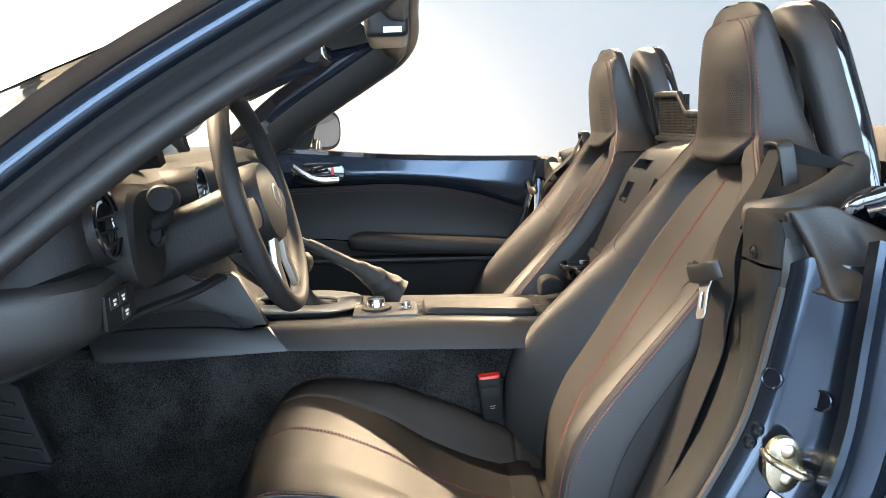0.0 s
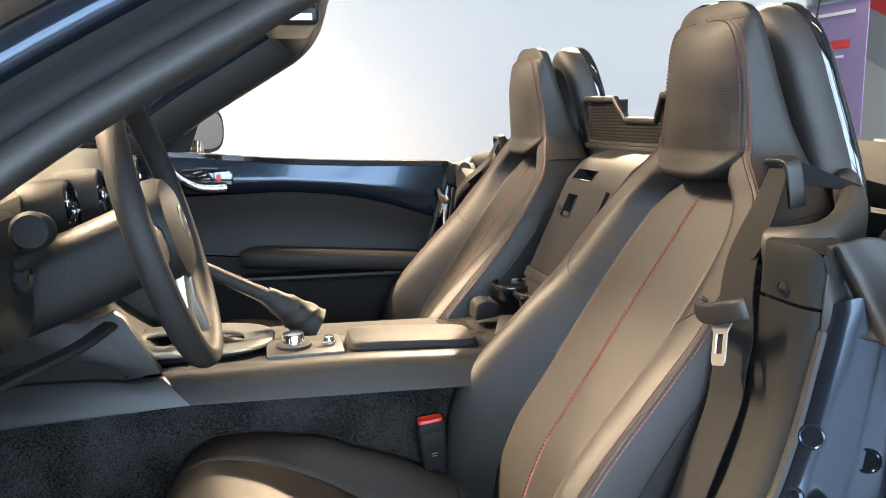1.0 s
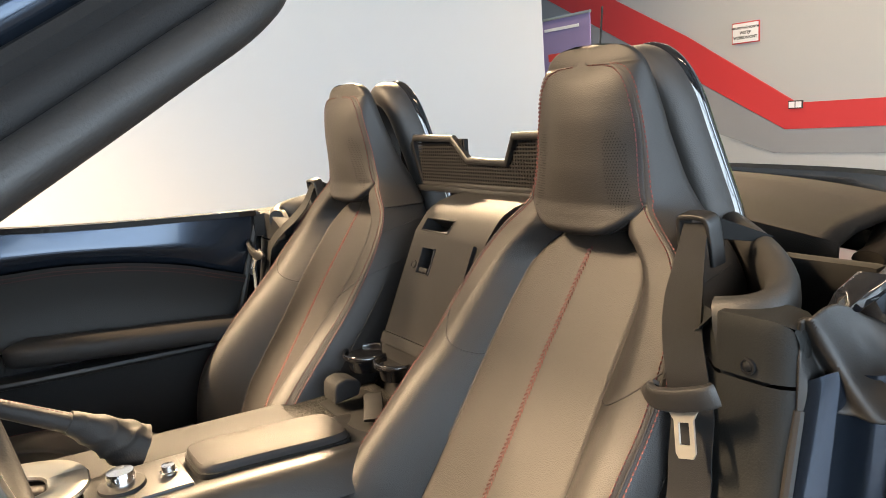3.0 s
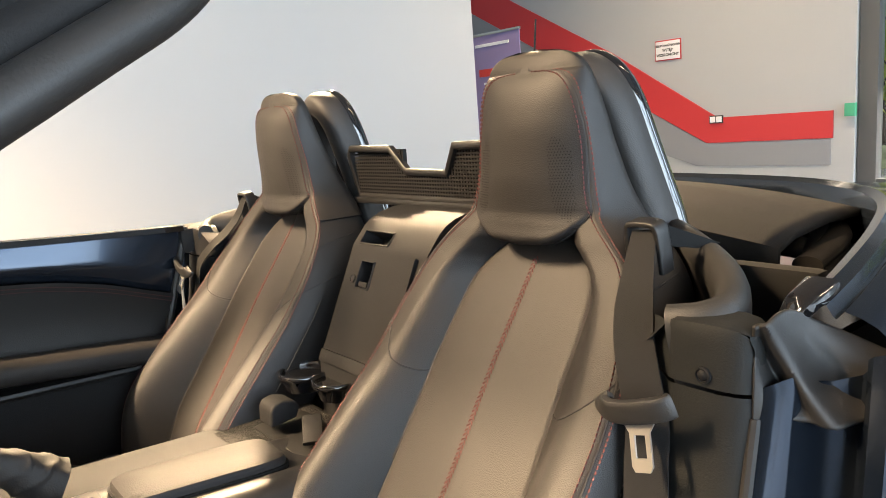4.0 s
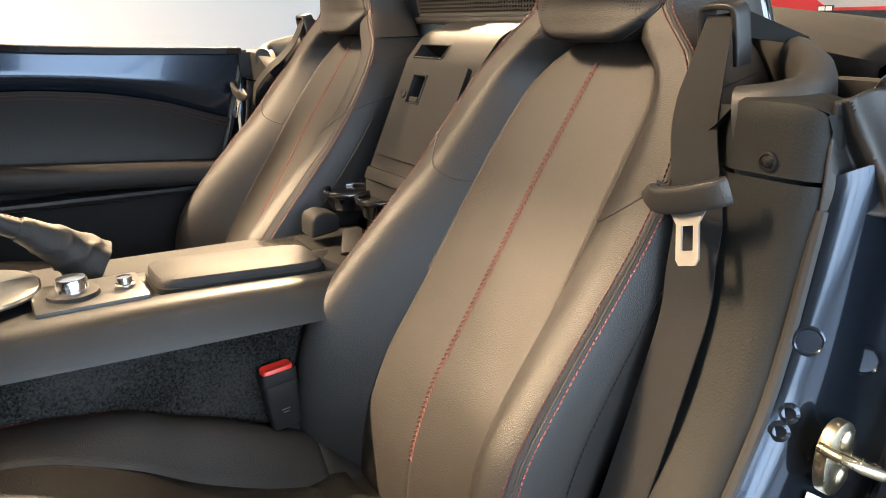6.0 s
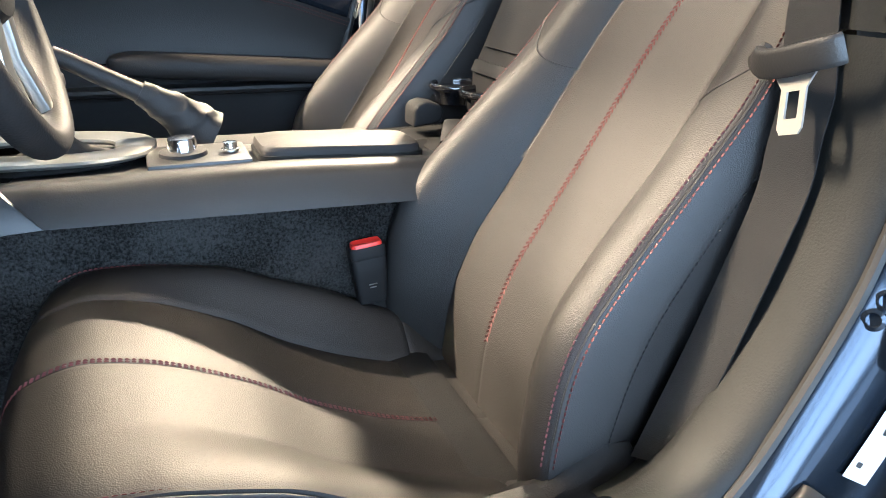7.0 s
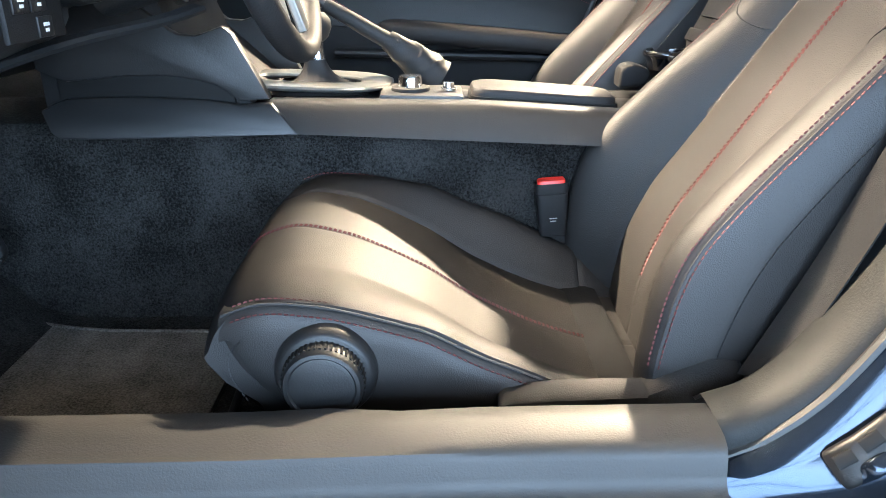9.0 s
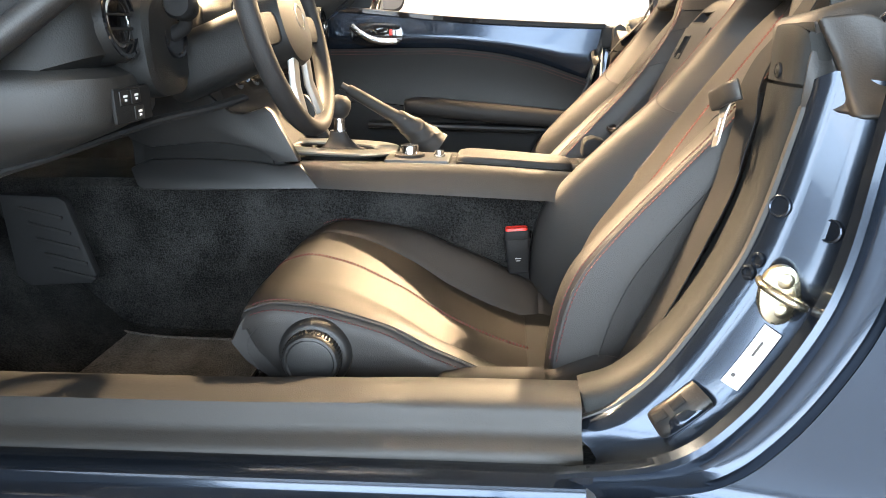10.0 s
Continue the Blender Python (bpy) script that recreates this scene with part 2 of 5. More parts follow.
structure("floor", box((0, 0, -0.17), (22, 18, 0.1), 0), FLOOR_TILE, "grey polished showroom floor")
structure("ceiling", box((0, 0, 4.65), (22, 18, 0.1), 0), CEILING, "grey showroom ceiling")
structure("wall_side", box((-3.2, 4.6, 2.2), (15.6, 0.2, 4.8), 0.01), WALL, "plain white showroom wall")
structure("wall_stairwell", box((6.2, 8.1, 2.2), (3.2, 0.2, 4.8), 0), WALL, "white stairwell wall")
# added end wall, never in view; grey so that less light bounces back
structure("wall_front_unseen", box((-9.1, -1.2, 2.2), (0.2, 11.4, 4.8), 0), WALL_GREY, "unseen grey end wall, added to hold down the fill light")
structure("wall_rear", box((7.75, 5.125, 2.2), (0.3, 5.81, 4.8), 0.01), WALL, "white rear wall with red and grey stripes")
structure("wall_rear_side", box((7.75, -4.9, 2.2), (0.3, 4.2, 4.8), 0.01), WALL, "white rear wall beyond the window")
structure("wall_rear_head", box((7.75, -0.18, 4.0), (0.3, 5.2, 1.2), 0.0), WALL, "white wall over the window")
structure("wall_window_base", box((0, -7.1, 0.05), (18, 0.2, 0.35), 0), WALL, "low white wall under the shop window")
structure("wall_window_head", box((0, -7.1, 4.2), (18, 0.2, 0.8), 0), WALL, "white wall over the shop window")
structure("ground", box((0, 0, -0.35), (600, 600, 0.1), 0), GRASS, "green ground outside the showroom")

# painted stripes on the rear wall: red over grey, running down beside the stairs
XW = 7.6


def on_rear_wall(name, pts, lift, mat, label):
    bm = extrude_outline(pts, "x", XW - lift, XW + 0.01)
    return structure(name, bm, mat, label)


on_rear_wall("trim_red", [(2.43, 0.82), (2.43, 0.54), (3.86, 0.52), (5.2, 1.22), (7.9, 2.62), (7.9, 3.12), (5.2, 1.70), (3.72, 0.81)], 0.02, WALL_RED, "broad red wall stripe stepping down")
on_rear_wall("trim_grey", [(2.45, 0.535), (2.45, 0.26), (4.0, 0.25), (5.2, 0.62), (7.9, 1.95), (7.9, 2.61), (5.2, 1.21), (3.86, 0.51)], 0.012, WALL_GREY, "broad grey wall stripe under the red")

sign = thing("warning_sign", "white warning sign with red border and black lettering", "sign", at=(XW - 0.01, 4.36, 1.645))
put("board", box((XW - 0.012, 4.365, 1.645), (0.012, 0.36, 0.24), 0.002), WALL_RED, sign)
put("panel", box((XW - 0.02, 4.365, 1.645), (0.008, 0.335, 0.215), 0.001), WHITE_PRINT, sign)
for text, z in (("NIEUPOWAŻNIONYM", 1.700), ("WSTĘP", 1.645), ("WZBRONIONY", 1.590)):
    tc = bpy.data.curves.new("lettering", "FONT")
    tc.body, tc.size, tc.align_x, tc.align_y, tc.extrude = text, 0.036 if len(text) > 12 else 0.045, "CENTER", "CENTER", 0.0006
    tc.offset = 0.0014
    to = new("lettering", tc)
    tc.materials.append(BLACK_PRINT)
    to.parent = sign
    to.matrix_basis = pose(XW - 0.0252 - sign.location.x, 4.365 - sign.location.y, z - sign.location.z, 90, 0, -90)

switch = thing("wall_switch", "white double wall switch in a dark frame", "switch", at=(XW, 3.73, 0.79))
put("frame", box((XW - 0.025, 3.73, 0.79), (0.02, 0.17, 0.09), 0.004), BLACK_PRINT, switch)
for k in (-1, 1):
    put("rocker", box((XW - 0.037, 3.73 + 0.04 * k, 0.79), (0.012, 0.066, 0.066), 0.003), WHITE_PRINT, switch)

banner = thing("roll_up_banner", "purple roll-up banner with a pale printed band", "banner", at=(6.0, 5.75, -0.12))
put("sheet", box((6.0, 5.75, 1.0), (0.012, 0.95, 2.0), 0), PURPLE, banner)
put("top_rail", box((6.0, 5.75, 2.01), (0.03, 0.97, 0.03), 0.004), SATIN, banner)
put("base", box((6.0, 5.75, -0.05), (0.22, 1.0, 0.14), 0.01), SATIN, banner)
for k, (z, wd, hh, mm) in enumerate(((1.88, 0.6, 0.035, WHITE_PRINT), (1.55, 0.5, 0.09, RED), (1.42, 0.35, 0.025, WHITE_PRINT))):
    put("printed_bar", box((5.99, 5.75, z), (0.006, wd, hh), 0), mm, banner)

# glazed wall towards the trees
win = tagged(thing("window_1", "tall dark-framed shop window", "window", at=(7.7, 0, 0)), kind="structure")
for y, wd in ((2.12, 0.18), (-0.4, 0.12), (-2.7, 0.12)):
    put("mullion", box((7.7, y, 1.7), (0.14, wd, 3.4), 0.006), ALU, win)
put("transom", box((7.7, -0.3, 2.12), (0.13, 4.9, 0.12), 0.006), ALU, win)
put("sill_rail", box((7.7, -0.3, 0.06), (0.13, 4.9, 0.12), 0.006), ALU, win)
put("pane", box((7.72, -0.3, 1.7), (0.012, 4.8, 3.3), 0), GLASS, win).visible_shadow = False
exit_lamp = thing("exit_sign", "small green emergency box beside the window frame", "sign", at=(7.55, 2.25, 0.82))
put("case", box((7.56, 2.25, 0.82), (0.06, 0.10, 0.13), 0.006), GREEN, exit_lamp)

shop = tagged(thing("window_2", "wide shop window with dark frames", "window", at=(0, -7.1, 0)), kind="structure")
for k in range(7):
    put("mullion", box((-8.4 + 2.8 * k, -7.1, 2.0), (0.10, 0.14, 3.6), 0.005), ALU, shop)
put("transom", box((0, -7.1, 2.55), (17, 0.12, 0.10), 0.005), ALU, shop)

for cx, cy, lx, ly, watts in STRIPS:
    lamp = thing("strip_lamp", "slim linear ceiling lamp glowing warm white", "lamp", "ceiling lamps", at=(cx, cy, 4.5))
    put("housing", box((cx, cy, 4.49), (lx + 0.04, ly + 0.04, 0.22), 0.005), ALU, lamp)
    put("diffuser", box((cx, cy, 4.37), (lx, ly, 0.02), 0.003), LAMP_GLOW, lamp)
for at in (KEY,):
    spot = thing("ceiling_spot_lamp", "black spotlight can fixed to the ceiling", "lamp", "ceiling spotlights", at=(at[0], at[1], 4.6))
    aim = (Vector((0, -0.2, 0.5)) - Vector(at)).normalized()
    put("can", lathe(Vector(at) - aim * 0.03, -aim, [(0, 0.15), (0.02, 0.16), (0.25, 0.15), (0.3, 0.06)]), PLASTIC_DARK, spot)
    put("stem", tube([Vector(at) - aim * 0.2, (at[0], at[1], 4.6)], 0.02), PLASTIC_DARK, spot)


# ---- trees behind the rear window ----
def tree(x, y, h, seed):
    rnd = random.Random(seed)
    t = thing("tree", "sunlit leafy green tree outside the window", "tree", "trees outside", at=(x, y, -0.1))
    put("trunk", tube([(x, y, -0.15), (x + 0.1, y, h * 0.4), (x, y + 0.1, h * 0.8)], 0.16, 10, scale=lambda u: 1 - 0.8 * u), FABRIC, t)
    bm = bmesh.new()
    for k in range(900):
        a, r, z = rnd.uniform(0, 6.283), h * 0.33 * math.sqrt(rnd.random()), h * rnd.uniform(0.12, 1.0)
        r *= math.sin(min(1, (z / h) * 1.1) * math.pi) * 0.6 + 0.5
        p = Vector((x + r * math.cos(a), y + r * math.sin(a), z))
        q = Euler((rnd.uniform(0, 6), rnd.uniform(0, 6), rnd.uniform(0, 6))).to_matrix()
        s = rnd.uniform(0.10, 0.22)
        bm.faces.new([bm.verts.new(p + q @ Vector(c) * s) for c in ((-1, 0, 0), (0, -0.5, 0.1), (1, 0, 0), (0, 0.5, 0.1))])
    put("crown", bm, LEAF, t, smooth=False)


for k, (x, y, h) in enumerate(((13.5, 3.2, 4.2), (14.2, 0.6, 5.0), (13.0, -1.6, 4.4), (16.0, 5.2, 5.5), (15.5, -4, 5.2), (18, 2.0, 6.5))):
    tree(x, y, h, k)

# ---- seats ----
CY = -0.35
BY = -0.339
OUTER = -1
# seat back, by height: the leaning middle panel, the sewn corner of the bolsters and the rear shell
PANEL_X = curve1((0.28, 0.36, 0.45, 0.52, 0.60, 0.70, 0.78, 0.842, 0.90), (0.108, 0.118, 0.150, 0.195, 0.250, 0.317, 0.375, 0.418, 0.448))
PANEL_W = curve1((0.28, 0.45, 0.60, 0.70, 0.77, 0.80, 0.825, 0.845, 0.86, 0.90), (0.138, 0.127, 0.121, 0.118, 0.114, 0.108, 0.092, 0.066, 0.05, 0.05))
SEAM_X = curve1((0.28, 0.36, 0.433, 0.467, 0.498, 0.536, 0.575, 0.607, 0.645, 0.684, 0.74, 0.80, 0.845, 0.865, 0.88, 0.90, 0.95, 1.00, 1.04, 1.071, 1.078, 1.09, 1.098, 1.102), (0.060, 0.062, 0.073, 0.083, 0.098, 0.126, 0.160, 0.190, 0.225, 0.261, 0.305, 0.347, 0.375, 0.383, 0.390, 0.397, 0.399, 0.396, 0.393, 0.391, 0.392, 0.397, 0.403, 0.410))
SEAM_W = curve1((0.28, 0.40, 0.50, 0.60, 0.684, 0.74, 0.80, 0.825, 0.845, 0.86, 0.88, 0.895, 0.92, 0.95, 0.985, 1.02, 1.04, 1.057, 1.067, 1.072, 1.0745, 1.0755, 1.102), (0.247, 0.246, 0.240, 0.232, 0.223, 0.213, 0.194, 0.181, 0.166, 0.150, 0.126, 0.112, 0.104, 0.100, 0.097, 0.090, 0.085, 0.077, 0.067, 0.056, 0.039, 0.008, 0.003))
REAR_X = curve1((0.28, 0.40, 0.50, 0.60, 0.70, 0.80, 0.88, 0.95, 1.03, 1.07, 1.095, 1.102), (0.21, 0.25, 0.30, 0.36, 0.427, 0.480, 0.494, 0.474, 0.450, 0.440, 0.434, 0.430))
REAR_W = curve1((0.28, 0.50, 0.60, 0.70, 0.76, 0.81, 0.84, 0.865, 0.89, 0.92, 0.956, 0.992, 1.036, 1.065, 1.08, 1.09, 1.098, 1.102), (0.252, 0.250, 0.246, 0.238, 0.226, 0.206, 0.184, 0.158, 0.134, 0.119, 0.110, 0.102, 0.096, 0.090, 0.083, 0.072, 0.051, 0.018))
BULGE = curve1((0.85, 0.90, 0.95, 1.00, 1.03, 1.05, 1.065, 1.075, 1.08), (0.013, 0.026, 0.033, 0.030, 0.024, 0.017, 0.008, 0.001, 0.0))
CHIN = curve1((0.0, 0.045, 0.07, 0.09, 0.108, 0.125), (0.853, 0.856, 0.866, 0.880, 0.899, 0.93))
BACK_Z = [0.28 + 0.57 * k / 150 for k in range(150)] + [0.85 + 0.055 * k / 30 for k in range(30)] + [0.905 + 0.165 * k / 45 for k in range(45)] + [1.07 + 0.032 * k / 24 for k in range(25)]


def mid_y(z):
    """The middle of the seat back; the headrest leans a little to the door."""
    return BY + OUTER * 0.010 * min(1.0, max(0.0, (z - 0.89) / 0.12))


def groove(d, width=0.0035, depth=0.0032):
    return -depth * math.exp(-(d / width) ** 2)


def seam_w(s, z):
    """Half the width at the sewn corner; a little less on the tunnel side, low down."""
    return SEAM_W(z) * (1.0 if s == OUTER or z > 0.85 else 1.0 - 0.055 * min(1.0, (0.85 - z) / 0.15))


def back_x(w, z):
    """The front of the seat back at w metres from its middle and height z."""
    s, v = (1 if w > 0 else -1), abs(w)
    hw, a, xp, xs = seam_w(s, z), PANEL_W(z), PANEL_X(z), SEAM_X(z)
    chin = CHIN(v)
    if z >= chin and v <= 0.112:
        x = xs - BULGE(z) * max(0.0, 1 - (v / max(min(hw, 0.108), 0.02)) ** 2.2)
        r = 0.005 + 0.009 * max(0.0, 1 - (v / 0.108) ** 2)
        d = z - chin
        if d < r:
            x += r * 0.85 * (1 - math.sqrt(max(0.0, 1 - (1 - d / r) ** 2)))
        return x
    if v <= a or z > 0.90:
        x = min(xp, 0.448) - 0.005 * max(0.0, 1 - (v / max(a, 0.01)) ** 2)
        return x - groove(v, 0.0030, 0.0008) - groove(v - a, 0.003, 0.003)
    t = min(1.0, (v - a) / max(hw - a, 1e-4))
    k, c = (1.16, 0.74) if s == OUTER else (1.30, 0.66)
    if z > 0.64:
        k, c = 1 + (k - 1) * max(0.0, 1 - (z - 0.64) / 0.16), c - (c - 0.56) * min(1.0, (z - 0.64) / 0.18)
    q = k * math.sin(math.pi / 2 * t / c) ** 1.15 if t < c else k - (k - 1) * ((t - c) / (1 - c)) ** 2
    return xp + (xs - xp) * q - groove(v - a, 0.003, 0.003)


def back_point(w, z, lift=0.0):
    p = Vector((back_x(w, z), mid_y(z) + w, z))
    return p + back_normal(w, z) * lift if lift else p


def back_normal(w, z):
    e = 0.004
    du = Vector((back_x(w + e, z) - back_x(w - e, z), 2 * e, 0))
    dv = Vector((back_x(w, z + e) - back_x(w, z - e), 0, 2 * e))
    n = du.cross(dv).normalized()
    return n if n.x < 0 else -n


def flank_point(s, z, th, lift=0.0):
    """A place on the side of the seat back: th runs from 0 at the sewn corner to 90 degrees at the rear edge."""
    a = radians(th)
    hw, wr, xs, xm = seam_w(s, z), REAR_W(z) * (1.0 if s == OUTER or z > 0.85 else 0.96), SEAM_X(z), REAR_X(z) - 0.028
    w = hw + (max(wr, hw * 0.9) - hw) * math.sin(a)
    if z < 0.80:
        w -= 0.012 * min(1.0, (0.80 - z) / 0.1) * max(0.0, math.sin(radians(max(0.0, th - 52)) * 2.2))
    roll = 0.6 * min(1.0, max(0.0, (z - 1.03) / 0.03))
    return Vector((xs + (xm - xs) * ((1 - roll) * (1 - math.cos(a)) + roll * th / 90), mid_y(z) + s * (w + lift), z))


def seat_back_mesh():
    rings = []
    for z in BACK_Z:
        half = {}
        for s in (1, -1):
            hw, a = seam_w(s, z), min(PANEL_W(z), seam_w(s, z) * 0.6)
            ws = [a * (0.5 - 0.5 * math.cos(math.pi * k / 22)) for k in range(23)]
            ws += [a + (hw - a) * (k / 34) for k in range(1, 35)]
            pts = [Vector((back_x(s * w, z), mid_y(z) + s * w, z)) for w in ws[:-1]]
            pts.append(Vector((SEAM_X(z) + 0.0035 * max(0.0, min(1.0, (1.076 - z) / 0.006)), mid_y(z) + s * hw, z)))
            pts += [flank_point(s, z, th) for th in (6, 12, 18, 25, 32, 40, 47, 51, 54, 57, 63, 70, 78, 84, 90)]
            xm, xr = REAR_X(z) - 0.028, REAR_X(z)
            wr = abs(pts[-1].y - mid_y(z))
            pts += [Vector((xm + (xr - xm) * math.sin(radians(th)), mid_y(z) + s * wr * math.cos(radians(th)) ** 0.45, z)) for th in (20, 40, 60, 78)]
            half[s] = pts
        rings.append(half[1] + half[-1][:0:-1])
    return loft(rings)


CUSH_C = curve1((-0.41, -0.395, -0.375, -0.33, -0.28, -0.182, -0.102, -0.003, 0.07, 0.13), (0.395, 0.425, 0.443, 0.455, 0.446, 0.402, 0.350, 0.304, 0.284, 0.276))
CUSH_H = curve1((-0.41, -0.33, -0.25, -0.15, -0.05, 0.05, 0.13), (0.0, 0.004, 0.018, 0.048, 0.064, 0.050, 0.012))
CUSH_IN, CUSH_OUT = 0.222, -0.228


def cush_z(x, w):
    a = 0.13
    v = abs(w - 0.005)
    hw = 0.238
    z = CUSH_C(x)
    h = CUSH_H(x)
    edge = 0.0
    if v > a:
        t = min(1.0, (v - a) / (hw - a))
        if w < 0:
            edge = 0.66 * h * math.sin(math.pi / 2 * t) ** 1.2 - 0.009 * t ** 5
        else:
            edge = h * (math.sin(math.pi / 2 * t / 0.6) ** 1.2 if t < 0.6 else 1 - 0.45 * ((t - 0.6) / 0.4) ** 2) - 0.014 * max(0.0, (t - 0.6) / 0.4) ** 2
    z += edge + (groove(v - a, 0.003, 0.004) if w > 0 else 0.0) + groove(x - 0.062, 0.003, 0.004)
    z += groove(w + 0.015, 0.003, 0.003) if w < 0.1 else 0.0
    return z


def cushion_mesh():
    rings = []
    n, m = 111, 101
    for j in range(m):
        w = CUSH_OUT + (CUSH_IN - CUSH_OUT) * j / (m - 1)
        e = abs(2 * j / (m - 1) - 1)
        x0 = -0.412 + 0.035 * max(0.0, e - 0.45) ** 1.5
        top = [Vector((x0 + (0.13 - x0) * k / (n - 1), CY + w, cush_z(x0 + (0.13 - x0) * k / (n - 1) - (x0 + 0.412) * (1 - k / (n - 1)), w))) for k in range(n)]
        low = [Vector((0.13, CY + w, 0.235)), Vector((-0.30, CY + w, 0.27)), Vector((x0 + 0.050, CY + w, 0.335)), Vector((x0 + 0.020, CY + w, 0.358)), Vector((x0 + 0.004, CY + w, 0.380))]
        rings.append(top + low)
    return loft(rings)


def side_panel_mesh(outer):
    """The leather-clad flank of the cushion, under the double seam."""
    rings = []
    for k in range(41):
        x = -0.380 + 0.450 * k / 40
        zt = cush_z(x, outer * 0.228) - 0.002
        low = 0.295 + 2.6 * max(0.0, -(x + 0.30)) ** 1.5 + 0.04 * max(0.0, 1 - k / 7) ** 2
        mid = (zt + low) / 2
        tuck = 0.014 * max(0.0, 1 - k / 5) ** 2
        rings.append([Vector((x, CY + outer * (w - tuck), z)) for w, z in ((0.208, zt), (0.227, zt + 0.0005), (0.233, zt - 0.002), (0.238, zt - 0.007), (0.2415, zt - 0.015), (0.2425, zt - 0.026), (0.241, mid + 0.005), (0.234, mid - 0.022), (0.222, low + 0.01), (0.19, low))])
    return loft(rings, closed=True)


def braid(line, normals, half=0.0046, step=0.0064, radius=0.0013, bm=None):
    """A herringbone row of thick slanting threads along a seam."""
    bm = bm or bmesh.new()
    line = [Vector(p) for p in line]
    run = [0.0]
    for a, b in zip(line, line[1:]):
        run.append(run[-1] + (b - a).length)

    def where(s):
        i = max(0, min(int(np.searchsorted(run, s, "right")) - 1, len(line) - 2))
        u = (s - run[i]) / max(run[i + 1] - run[i], 1e-9)
        return line[i].lerp(line[i + 1], u), (line[i + 1] - line[i]).normalized(), Vector(normals[min(i, len(normals) - 1)]).normalized()
    s = step
    while s + step * 1.5 < run[-1]:
        for k in (-1, 1):
            p, d, n = where(s + (0 if k < 0 else step * 0.5))
            side = d.cross(n).normalized()
            a, b = p + side * (k * half), p + side * (k * half * 0.12) + d * step * 0.75
            across = (b - a).cross(n).normalized() * radius
            rings = [[q - across, q + n * radius * h, q + across] for q, h in ((a, 0.6), (a.lerp(b, 0.5), 1.7), (b, 0.6))]
            loft(rings, True, False, bm)
        s += step
    return bm


def build_seat(outer):
    global OUTER
    OUTER = outer
    seat = thing("bucket_seat", "black leather sports seat with red stitching and built-in headrest", "car seat", "car seats", at=(0.0, CY, 0.22))
    back = no_facets(put("backrest", seat_back_mesh(), LEATHER, seat))
    back.data.set_sharp_from_angle(angle=radians(75))
    cushion = no_facets(put("cushion", cushion_mesh(), LEATHER, seat))
    panel = put("side_panel", side_panel_mesh(outer), LEATHER, seat)
    put("cushion_base", box((-0.13, CY, 0.262), (0.44, 0.40, 0.06), 0.02), PLASTIC_DARK, seat)
    for s in (-1, 1):
        put("rail", box((-0.13, CY + 0.17 * s, 0.225), (0.62, 0.035, 0.03), 0.004), PLASTIC_DARK, seat)

    # red threads: braid down the middle, double rows beside the sewn corners
    zs = [0.36 + 0.475 * k / 90 for k in range(91)]
    bm = braid([back_point(0, z, 0.0002) for z in zs], [back_normal(0.012, z) for z in zs])
    seams = bmesh.new()
    for s in (-1, 1):
        zs = [0.37 + 0.7035 * k / 220 for k in range(221)] + [1.0742, 1.0748, 1.0751]
        pts, nor, side, cord = [], [], [], []
        for z in zs:
            w = max(0.0, seam_w(s, z) - 0.0065)
            pts.append(back_point(s * w, z, 0.0004))
            nor.append(Vector((-1, s * 0.4, 0.3)))
            side.append(flank_point(s, z, 14 if z < 0.9 else 20, 0.0006))
            cord.append(Vector((SEAM_X(z) + 0.0012, mid_y(z) + s * seam_w(s, z), z)))
        stitches(pts, nor, 0.0042, 0.0020, 0.0008, bm=bm)
        stitches(side, [Vector((-0.3, s, 0))] * 230, 0.0042, 0.0020, 0.0008, bm=bm)
        tube(cord, 0.0016, 6, seams, up=(0, 1, 0))
        # dark seams: across the bolster at chest height, round the chin of the headrest, down and across the flank
        pts = []
        for k in range(26):
            u = k / 25
            z = 0.672 + 0.060 * u ** 1.5
            pts.append(back_point(s * (PANEL_W(z) + (seam_w(s, z) - PANEL_W(z)) * (0.02 + 0.96 * u)), z, 0.0002))
        tube(pts, 0.0012, 5, seams)
        tube([Vector((SEAM_X(CHIN(v)) - 0.002 + 0.020 * max(0.0, 1 - v / 0.108), BY + s * v, CHIN(v) - 0.001)) for v in [0.050 + 0.058 * k / 24 for k in range(25)]], 0.0012, 5, seams)
        pts = [flank_point(s, z, 53, 0.0006) for z in [0.36 + 0.36 * k / 80 for k in range(81)]]
        stitches(pts, [Vector((-0.3, s, 0))] * 90, bm=seams)
        for z0, z1 in ((0.800, 0.825), (0.725, 0.760)):
            tube([flank_point(s, z0 + (z1 - z0) * u, 2 + 80 * u, 0.0004) for u in [k / 14 for k in range(15)]], 0.0011, 5, seams)
    tagged(put("stitching", bm, THREAD, back), kind="stuff")
    tagged(put("dark_seam", seams, THREAD_DARK, back), kind="stuff")
    holes = bmesh.new()
    for s in (-1, 1):
        for r in range(30):
            for c in range(8):
                z = 0.888 + 0.0036 * r
                v = SEAM_W(z) - 0.018 - 0.0036 * c - (0.0018 if r % 2 else 0.0)
                if abs(r - 14.5) > 15.5 - 1.3 * abs(c - 4.5) or z < CHIN(v) + 0.008:
                    continue
                p, n = back_point(s * v, z), back_normal(s * v, z)
                e = Vector((0, 1, 0)) - n * n.y
                e.normalize()
                g = n.cross(e)
                holes.faces.new([holes.verts.new(p + n * 0.0004 + (e * math.cos(q) + g * math.sin(q)) * 0.0010) for q in (0, 1.05, 2.09, 3.14, 4.19, 5.24)])
    tagged(put("perforated_patch", holes, HOLE, back), kind="stuff")

